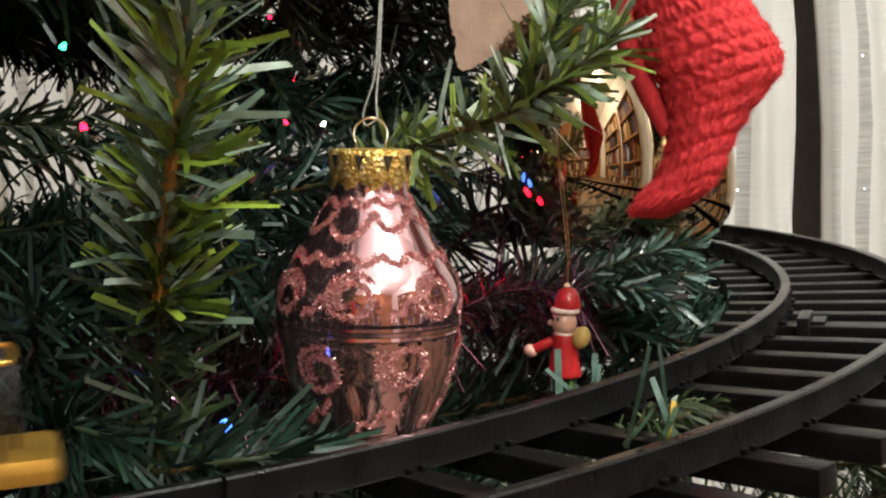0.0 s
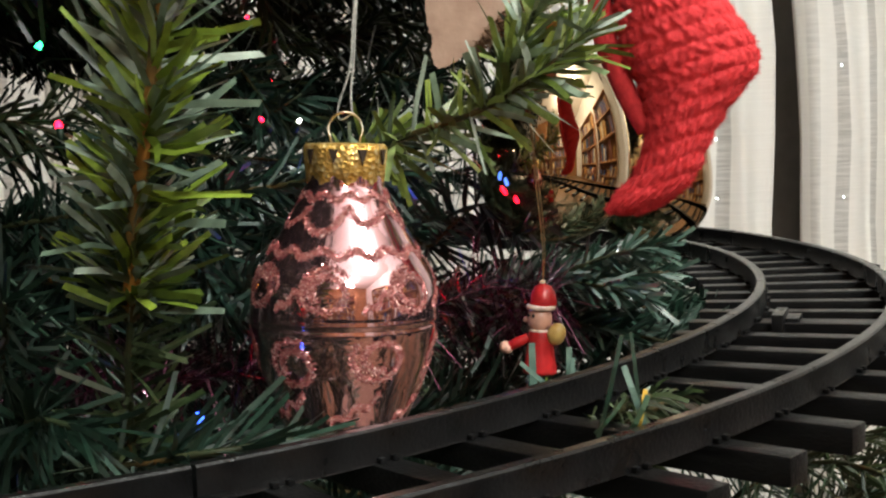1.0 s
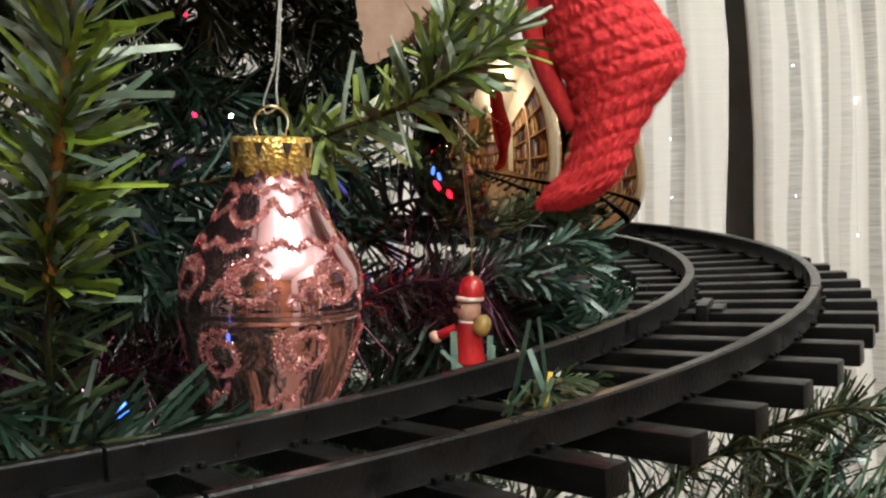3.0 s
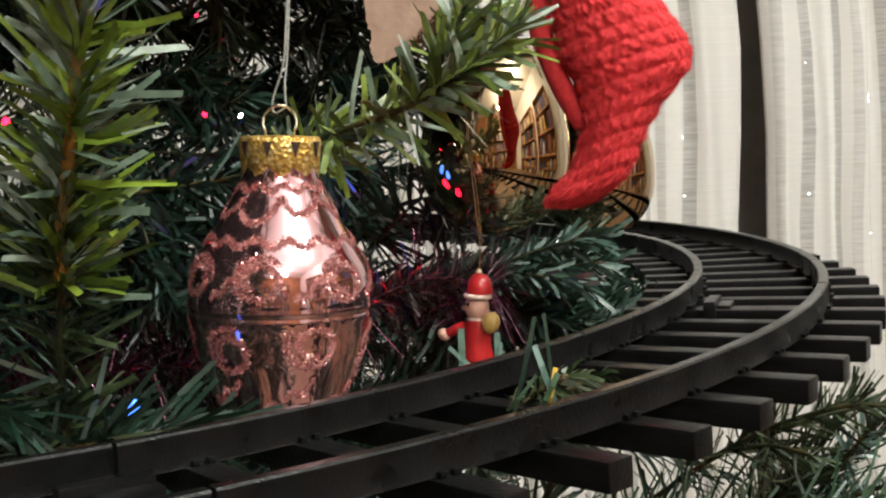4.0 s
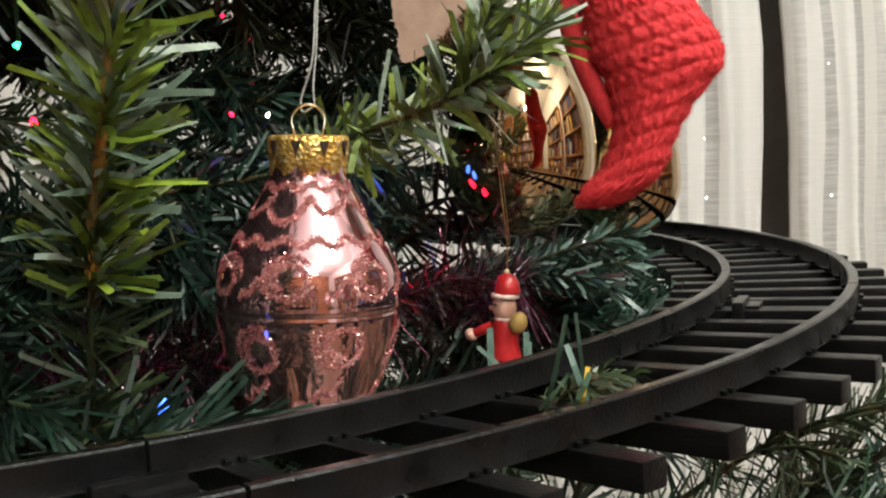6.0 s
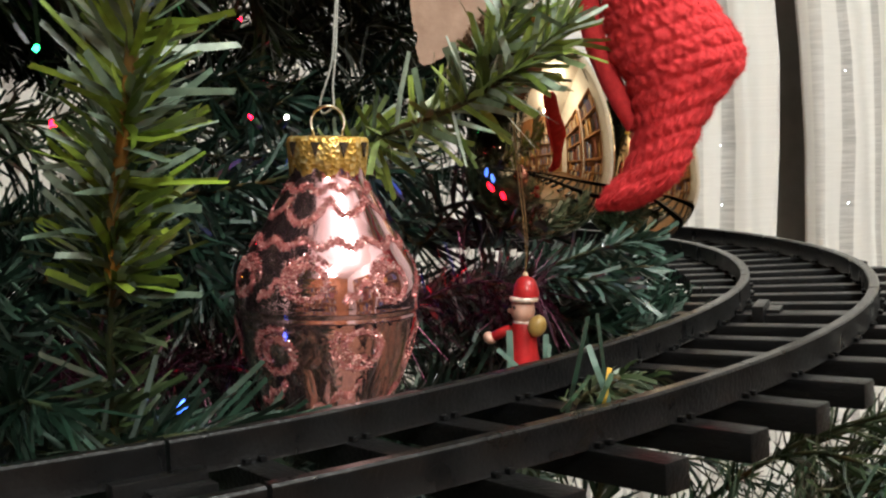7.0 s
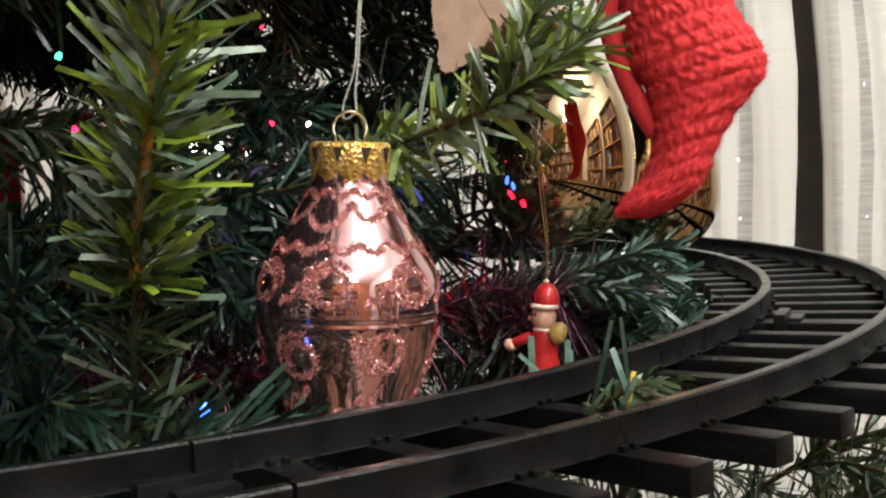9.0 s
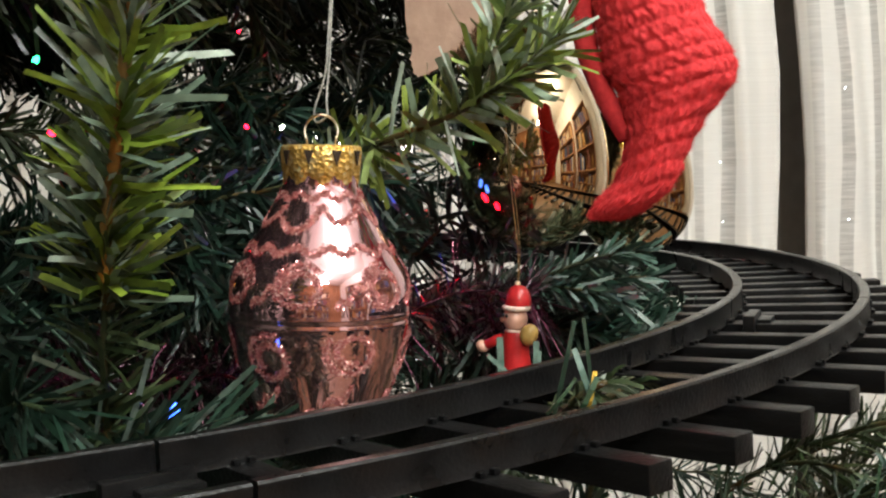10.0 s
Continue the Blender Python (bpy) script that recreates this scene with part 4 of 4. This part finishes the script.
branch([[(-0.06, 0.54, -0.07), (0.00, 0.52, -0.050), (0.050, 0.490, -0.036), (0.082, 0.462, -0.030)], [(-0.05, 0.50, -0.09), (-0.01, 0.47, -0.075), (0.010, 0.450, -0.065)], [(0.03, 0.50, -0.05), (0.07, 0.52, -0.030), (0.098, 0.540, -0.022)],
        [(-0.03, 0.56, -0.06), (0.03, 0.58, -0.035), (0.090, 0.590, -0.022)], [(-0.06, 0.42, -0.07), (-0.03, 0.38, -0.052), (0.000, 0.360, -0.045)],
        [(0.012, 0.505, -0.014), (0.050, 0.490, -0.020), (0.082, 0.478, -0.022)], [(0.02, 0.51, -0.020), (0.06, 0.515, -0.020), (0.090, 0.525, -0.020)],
        [(0.00, 0.62, -0.035), (0.05, 0.63, -0.028), (0.095, 0.640, -0.024)], [(-0.02, 0.58, -0.030), (0.03, 0.56, -0.024), (0.080, 0.555, -0.022)]], 2200, 0.0230, 0.0019, M_NEEDLE_SHADE, 18, 48, 0.06)
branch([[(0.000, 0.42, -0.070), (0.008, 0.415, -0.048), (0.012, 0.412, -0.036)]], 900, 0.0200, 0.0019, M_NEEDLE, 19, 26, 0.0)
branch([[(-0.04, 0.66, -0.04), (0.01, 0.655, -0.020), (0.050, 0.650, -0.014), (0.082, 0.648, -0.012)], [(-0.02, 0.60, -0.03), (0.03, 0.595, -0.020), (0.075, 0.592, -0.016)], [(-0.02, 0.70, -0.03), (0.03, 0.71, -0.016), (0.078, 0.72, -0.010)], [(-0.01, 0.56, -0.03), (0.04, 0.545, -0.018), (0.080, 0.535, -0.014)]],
       2600, 0.0210, 0.0021, M_NEEDLE_SHADE, 24, 50, 0.10)
branch([[(0.02, 0.36, -0.070), (0.028, 0.345, -0.045), (0.030, 0.338, -0.030)]], 700, 0.0230, 0.0017, M_NEEDLE_BLUE, 20, 22, 0.0)


# single flat needles that poke up between the ties
def needle_sprig(label, straps):
    """straps: foot, tip, width and colour of each flat needle."""
    ob = tagged(new("needle_sprig"), label, "pine sprig", "pine sprigs")
    ob.matrix_basis = LEAN
    for foot, tip, width, mat in straps:
        f, t = np.array(foot), np.array(tip)
        axis = (t - f) / np.linalg.norm(t - f)
        side = np.cross(axis, (0.25, -1.0, 0.1))
        side /= np.linalg.norm(side)
        thick = np.cross(side, axis) * 0.00012
        verts, faces = [], []
        for i, u in enumerate((0.0, 0.35, 0.7, 1.0)):
            c = f + (t - f) * u + np.array((0.0, -0.0016, 0.0)) * math.sin(math.pi * u)
            w = side * width / 2 * (1.0 - 0.18 * abs(u - 0.5))
            verts += [tuple(c - w - thick), tuple(c + w - thick), tuple(c + w + thick), tuple(c - w + thick)]
            if i:
                b = 4 * i - 4
                faces += [(b + k, b + (k + 1) % 4, b + 4 + (k + 1) % 4, b + 4 + k) for k in range(4)]
        faces += [(3, 2, 1, 0), (12, 13, 14, 15)]
        part("needle", mesh_of("needle", verts, faces, mat, False), ob)


needle_sprig("grey-green plastic needles standing before the wooden figure", (
    ((0.0044, 0.360, -0.0230), (0.0034, 0.360, -0.0015), 0.0021, M_NEEDLE_GREY), ((0.0085, 0.352, -0.0125), (0.0000, 0.352, -0.0056), 0.0013, M_NEEDLE_GREY),
    ((0.0140, 0.360, -0.0230), (0.0138, 0.360, -0.0025), 0.0019, M_NEEDLE_GREY), ((0.0138, 0.355, -0.0210), (0.0146, 0.355, -0.0046), 0.0013, M_NEEDLE_GREY)))
needle_sprig("long dark green and grey plastic needles between the rails", (
    ((0.0150, 0.285, -0.0100), (0.0195, 0.285, 0.0129), 0.0011, M_NEEDLE_SHADE), ((0.0245, 0.285, -0.0090), (0.0215, 0.285, 0.0136), 0.0009, M_NEEDLE_SHADE),
    ((0.0240, 0.272, -0.0060), (0.0186, 0.272, 0.0085), 0.0014, M_NEEDLE_GREY), ((0.0130, 0.272, -0.0060), (0.0192, 0.272, 0.0020), 0.0008, M_NEEDLE_BLUE),
    ((0.0195, 0.270, -0.0060), (0.0236, 0.270, 0.0028), 0.0013, M_NEEDLE_BLUE), ((0.0216, 0.272, -0.0060), (0.0233, 0.272, 0.0036), 0.0011, M_FLECK)))


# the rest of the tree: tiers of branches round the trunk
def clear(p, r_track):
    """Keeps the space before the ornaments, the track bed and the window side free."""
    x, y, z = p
    # unseen high branches, added here to keep the lamp off the tree's inside
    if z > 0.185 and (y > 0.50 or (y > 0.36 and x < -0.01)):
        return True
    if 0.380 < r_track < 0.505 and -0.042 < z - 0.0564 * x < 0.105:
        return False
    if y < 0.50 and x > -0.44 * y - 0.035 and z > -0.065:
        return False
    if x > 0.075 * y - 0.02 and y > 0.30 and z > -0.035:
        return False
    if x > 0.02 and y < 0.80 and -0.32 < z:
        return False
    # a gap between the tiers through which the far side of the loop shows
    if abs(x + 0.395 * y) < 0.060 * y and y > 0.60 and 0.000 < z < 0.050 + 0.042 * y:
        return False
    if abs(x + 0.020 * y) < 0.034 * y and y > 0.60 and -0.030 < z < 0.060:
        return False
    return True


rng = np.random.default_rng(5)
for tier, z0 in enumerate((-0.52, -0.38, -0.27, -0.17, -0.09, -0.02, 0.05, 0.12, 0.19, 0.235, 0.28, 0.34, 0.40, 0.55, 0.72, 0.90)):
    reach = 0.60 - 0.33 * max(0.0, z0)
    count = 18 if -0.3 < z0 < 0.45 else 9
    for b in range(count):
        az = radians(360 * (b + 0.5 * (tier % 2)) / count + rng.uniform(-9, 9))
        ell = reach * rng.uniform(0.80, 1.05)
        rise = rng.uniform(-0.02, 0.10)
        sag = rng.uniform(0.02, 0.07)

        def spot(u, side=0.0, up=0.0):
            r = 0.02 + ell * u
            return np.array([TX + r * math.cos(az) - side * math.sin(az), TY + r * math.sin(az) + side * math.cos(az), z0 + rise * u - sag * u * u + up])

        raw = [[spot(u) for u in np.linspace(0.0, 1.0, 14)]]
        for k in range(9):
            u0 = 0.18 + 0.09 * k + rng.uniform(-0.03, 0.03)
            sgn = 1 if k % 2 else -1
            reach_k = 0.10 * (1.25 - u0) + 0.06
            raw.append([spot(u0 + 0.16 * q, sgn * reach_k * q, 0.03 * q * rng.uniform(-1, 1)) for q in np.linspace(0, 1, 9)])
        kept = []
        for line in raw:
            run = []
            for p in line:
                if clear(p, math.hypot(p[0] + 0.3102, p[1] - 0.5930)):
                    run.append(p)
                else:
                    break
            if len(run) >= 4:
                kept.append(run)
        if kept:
            # tier needles are coloured dark for the shade between the branches
            branch(kept, 950, 0.030, 0.0021, M_NEEDLE_SHADE if rng.random() < 0.8 else M_NEEDLE_SHADE_OLIVE, 100 + tier * 20 + b, 50, 0.10, 0.0008)

# purple tinsel garland inside the tree
gar = tagged(new("tinsel_garland"), "dark purple foil tinsel garland wound between the branches", "garland")
gar.matrix_basis = LEAN
gp = smooth_path([(-0.20, 0.50, -0.04), (-0.12, 0.475, -0.036), (-0.06, 0.465, -0.022), (-0.01, 0.470, 0.000), (0.02, 0.500, -0.01), (-0.04, 0.56, -0.02)], 10)
part("cord", tube_mesh("cord", gp, 0.0004, M_TINSEL, 5), gar)
tagged(part("foil_fringe", needle_cloud("foil_fringe", [gp], 4200, 0.024, 0.0004, M_TINSEL, 77, 75, 0.15), gar), kind="stuff")

# ---- light string ----
M_CABLE = material("dark_green_cable", (0.01, 0.03, 0.015), 0.5)
LEDS = {"red": glow("red_led", (1.0, 0.006, 0.03), 13), "green": glow("green_led", (0.02, 1.0, 0.22), 16), "blue": glow("blue_led", (0.04, 0.14, 1.0), 5), "amber": glow("amber_led", (1.0, 0.50, 0.04), 16), "white": glow("white_led", (1.0, 0.93, 0.82), 14)}
bulb_shape = [(0.0002, -0.0024), (0.0016, -0.0021), (0.0020, -0.0008), (0.0019, 0.0012), (0.0012, 0.0028), (0.0003, 0.0034)]
BULBS = {k: lathe_mesh("bulb", bulb_shape, m, 12) for k, m in LEDS.items()}
holder = lathe_mesh("holder", [(0.0002, -0.0060), (0.0012, -0.0058), (0.0015, -0.0024), (0.0015, -0.0010)], M_CABLE, 10)
spots = [("red", -0.1758, 0.5040, 0.0571), ("green", -0.2151, 0.5964, 0.0936), ("amber", -0.2094, 0.4891, 0.0192), 
         ("blue", -0.0847, 0.3350, -0.0205), ("red", -0.125, 0.700, 0.083), ("red", -0.052, 0.494, 0.010), ("red", -0.040, 0.480, -0.006), ("blue", -0.064, 0.495, 0.030), ("blue", -0.060, 0.482, 0.020),
         ("amber", -0.30, 0.42, 0.12), ("green", -0.33, 0.30, 0.05), ("red", -0.34, 0.22, 0.02), ("blue", -0.52, 0.16, 0.10), ("red", -0.0906, 0.470, 0.0604), ("white", -0.0749, 0.455, 0.0600), ("red", -0.1193, 0.600, 0.1081)]
for i, (c, x, y, z) in enumerate(spots):
    led = tagged(new("fairy_light"), f"small {c} fairy light glowing between the needles", "fairy light", "fairy lights")
    tip = 8 if z < -0.02 else 40
    led.matrix_basis = LEAN @ pose(x, y, z, rng.uniform(-tip, tip), rng.uniform(-tip, tip), 0)
    size = 2.5 if x > -0.07 else 0.36 if x > -0.12 and z > 0.05 else 1.0 if z < -0.02 else 0.75
    part("bulb", BULBS[c], led, f"glowing {c} bulb", place=Matrix.Scale(size, 4))
    part("holder", holder, led)
cable = smooth_path(sorted([(x, y, z - 0.008) for _, x, y, z in spots[:-3]], key=lambda p: math.atan2(p[1] - CY, p[0] - CX)), 8)
fairy_cable = tagged(new("light_cable", tube_mesh("light_cable", cable, 0.0006, M_CABLE, 5)), "thin dark green cable of the fairy lights", "cable")
fairy_cable.matrix_basis = LEAN

# ---- toy train ----
def paint(name, c, rough=0.3, metal=0.0):
    m = material(name, c, rough, metal)
    n = grain(m, [(0.3, tuple(v * 0.85 for v in c)), (0.7, tuple(min(1, v * 1.1) for v in c))], 150)
    return m


T_RED, T_WHITE, T_BLACK = paint("red_train_paint", (0.55, 0.02, 0.025)), paint("white_train_paint", (0.75, 0.73, 0.70)), paint("black_train_paint", (0.015, 0.015, 0.016), 0.35)
T_GREEN, T_GOLD = paint("green_train_paint", (0.05, 0.22, 0.05)), paint("gold_train_plastic", (0.62, 0.36, 0.07), 0.3, 0.8)
T_LIGHT = glow("train_lamp_and_strip_glow", (1.0, 0.96, 0.90), 9)


def bx(name, dims, mat, parent, bevel=0.0012, label=""):
    bm = bmesh.new()
    box(bm, *dims, bevel)
    return part(name, bm_mesh(name, bm, mat), parent, label)


def wheel_mesh(r):
    return lathe_mesh("wheel", [(0.0004, -0.0022), (r * 0.35, -0.0022), (r * 0.8, -0.0012), (r, -0.0016), (r, 0.0006), (r * 1.12, 0.0008), (r * 1.12, 0.0018), (0.0004, 0.0018)], T_BLACK, 20)


W_SMALL = wheel_mesh(0.0085)
TRACK_HALF = 0.0224


def wheels(ob, xs):
    for x in xs:
        for s in (-1, 1):
            part("wheel", W_SMALL, ob, place=pose(x, s * TRACK_HALF, 0.0085, 90 if s < 0 else -90, 0, 0))
        part("axle", tube_mesh("axle", [(x, -TRACK_HALF, 0.0085), (x, TRACK_HALF, 0.0085)], 0.0012, T_BLACK, 6), ob)


def roof_mesh(length, half, z, rise, mat):
    prof = [(half * math.cos(t), z + rise * math.sin(t)) for t in np.linspace(0, math.pi, 13)]
    verts = [(x, y, zz) for x in (-length / 2, length / 2) for y, zz in prof]
    n = len(prof)
    faces = [(i, i + 1, n + i + 1, n + i) for i in range(n - 1)] + [list(range(n))[::-1], [n + i for i in range(n)], (0, n, 2 * n - 1, n - 1)]
    me = mesh_of("roof", verts, faces, mat)
    me.set_sharp_from_angle(angle=radians(35))
    return me


def coach(label, length, side, roof, trim):
    ob = tagged(new("train_wagon"), label, "toy wagon", "train wagons")
    h = length / 2
    bx("chassis", (-h, h, -0.017, 0.017, 0.0105, 0.0165), T_BLACK, ob)
    bx("body", (-h + 0.008, h - 0.008, -0.020, 0.020, 0.0165, 0.068), side, ob, 0.0016)
    part("roof", roof_mesh(length - 0.008, 0.0235, 0.068, 0.012, roof), ob)
    n = int((length - 0.03) / 0.022)
    for s in (-1, 1):
        bx("trim_strip", (-h + 0.008, h - 0.008, *sorted((s * 0.0200, s * 0.0212)), 0.024, 0.0275), trim, ob, 0.0004)
        for i in range(n):
            x = (i - (n - 1) / 2) * 0.022
            bx("window", (x - 0.007, x + 0.007, *sorted((s * 0.0199, s * 0.0208)), 0.043, 0.061), T_GREEN, ob, 0.0004)
    wheels(ob, (-h + 0.022, -h + 0.042, h - 0.042, h - 0.022))
    for s in (-1, 1):
        bx("coupler", (*sorted((s * h, s * (h + 0.007))), -0.003, 0.003, 0.011, 0.0145), T_BLACK, ob, 0.0005)
    return ob


def broaden(ob):
    """The bodies stand tall and wide over the narrow wheels."""
    grow = Matrix.Translation((0, 0, -0.0035)) @ Matrix.Diagonal((1.0, 1.30, 1.42, 1.0))
    for ch in ob.children:
        if not ch.name.startswith(("wheel", "axle", "coupler")):
            ch.matrix_basis = grow @ ch.matrix_basis


def locomotive():
    ob = tagged(new("toy_locomotive"), "red and white toy steam locomotive with a bright lamp", "toy locomotive")
    bx("chassis", (-0.080, 0.076, -0.018, 0.018, 0.0105, 0.0175), T_BLACK, ob)
    boiler = lathe_mesh("boiler", [(0.0004, -0.052), (0.0175, -0.052), (0.0185, -0.050), (0.0185, 0.044), (0.0200, 0.045), (0.0200, 0.052), (0.0170, 0.055), (0.0004, 0.057)], T_WHITE, 32)
    part("boiler", boiler, ob, place=pose(0.016, 0, 0.0420, 0, 90, 0))
    part("smokebox_door", lathe_mesh("smokebox_door", [(0.0004, 0.0032), (0.008, 0.0028), (0.0150, 0.0), (0.0150, -0.002)], T_RED, 28), ob, place=pose(0.0735, 0, 0.0420, 0, 90, 0))
    part("chimney", lathe_mesh("chimney", [(0.0055, 0.0), (0.0050, 0.010), (0.0085, 0.019), (0.0085, 0.021), (0.0060, 0.021)], T_BLACK, 20), ob, place=pose(0.052, 0, 0.0585, 0, 0, 0))
    part("steam_dome", lathe_mesh("steam_dome", [(0.0075, 0.0), (0.0072, 0.006), (0.0050, 0.011), (0.0004, 0.0125)], T_GOLD, 20), ob, place=pose(0.018, 0, 0.0590, 0, 0, 0))
    part("headlamp", lathe_mesh("headlamp", [(0.0004, 0.004), (0.0046, 0.003), (0.0052, -0.002), (0.0004, -0.003)], T_LIGHT, 16), ob, place=pose(0.078, 0, 0.0500, 0, 90, 0))
    bx("cab", (-0.080, -0.040, -0.021, 0.021, 0.0175, 0.070), T_WHITE, ob, 0.0015)
    part("cab_roof", roof_mesh(0.048, 0.0245, 0.070, 0.009, T_RED), ob, place=pose(-0.060, 0, 0, 0, 0, 0))
    for s in (-1, 1):
        bx("cab_window", (-0.070, -0.050, *sorted((s * 0.0209, s * 0.0218)), 0.046, 0.062), T_BLACK, ob, 0.0004)
        bx("running_board", (-0.040, 0.070, *sorted((s * 0.0165, s * 0.0215)), 0.0195, 0.0225), T_RED, ob, 0.0004)
        # added glowing strip, no lamp of the engine: imitates its white shine in passing
        bx("boiler_glow_strip", (0.012, 0.060, *sorted((s * 0.0150, s * 0.0225)), 0.0440, 0.0600), T_LIGHT, ob, 0.0004)
    wheels(ob, (-0.060, -0.030, 0.0, 0.030, 0.058))
    bm = bmesh.new()
    box(bm, 0.076, 0.090, -0.015, 0.015, 0.0065, 0.0150, 0.001)
    part("cowcatcher", bm_mesh("cowcatcher", bm, T_RED), ob)
    broaden(ob)
    return ob


def caboose():
    ob = coach("red toy caboose with a gold railed rear platform", 0.120, T_RED, T_WHITE, T_GREEN)
    broaden(ob)
    bx("platform", (-0.0780, -0.0600, -0.0105, 0.0105, 0.0140, 0.0188), T_GOLD, ob, 0.0021, "gold platform")
    part("platform_railing", tube_mesh("platform_railing", smooth_path([(-0.055, -0.0095, 0.0330), (-0.0690, -0.0095, 0.0335), (-0.0715, -0.0065, 0.0335), (-0.0715, 0.0065, 0.0335), (-0.0690, 0.0095, 0.0335), (-0.055, 0.0095, 0.0330)], 6), 0.0005, T_GOLD, 8), ob, "gold railing")
    for x, y in ((-0.0690, -0.0094), (-0.0715, -0.0030), (-0.0715, 0.0030), (-0.0690, 0.0094)):
        part("railing_post", tube_mesh("railing_post", [(x, y, 0.0165), (x, y, 0.0335)], 0.0004, T_BLACK, 6), ob)
    return ob


TRAIN = [(locomotive(), 0.170), (caboose(), 0.150)]
TAIL_START, OMEGA = -59.7, 20.3


def motions():
    """The train runs clockwise, seen from above, at an even pace."""
    rm = (RO + RI) / 2
    along = 0.076
    for thing, length in reversed(TRAIN):
        if thing is not TRAIN[-1][0]:
            along += length / 2
        a0 = TAIL_START - math.degrees(along / rm)
        rows = []
        for k in range(41):
            t = k * 0.25
            a = a0 - OMEGA * t
            rows.append((t, pose(CX + rm * math.cos(radians(a)), CY + rm * math.sin(radians(a)), CZ + 0.0005, 0, 0, a - 90)))
        walk(thing, rows)
        along += length / 2 + 0.004
    # the crocheted boot drifts a little on its thread, and the wooden figure turns
    walk(boot, [(t, LEAN @ pose(0.0540 + dx, 0.4165, 0.0328 + dz)) for t, dx, dz in ((0, 0, 0), (0.5, 0.0003, -0.0002), (1, 0.0008, -0.0006), (1.5, 0.0014, -0.0012), (2, 0.0020, -0.0016), (3.5, 0.0026, -0.0017),
                (5, 0.0031, -0.0017), (7, 0.0040, -0.0016), (7.5, 0.0029, -0.0017), (8, 0.0036, -0.0017), (8.5, 0.0028, -0.0017), (9, 0.0034, -0.0017), (9.5, 0.0034, -0.0017), (10, 0.0043, -0.0018))])
    walk(doll, [(t, LEAN @ pose(DX, DY, DZ, 0, 0, turn)) for t, turn in ((0, -12), (1, -13), (2, -22), (3.3, -27), (5, -27), (7, -25), (8, -20), (9, -24), (10, -27))])


motions()
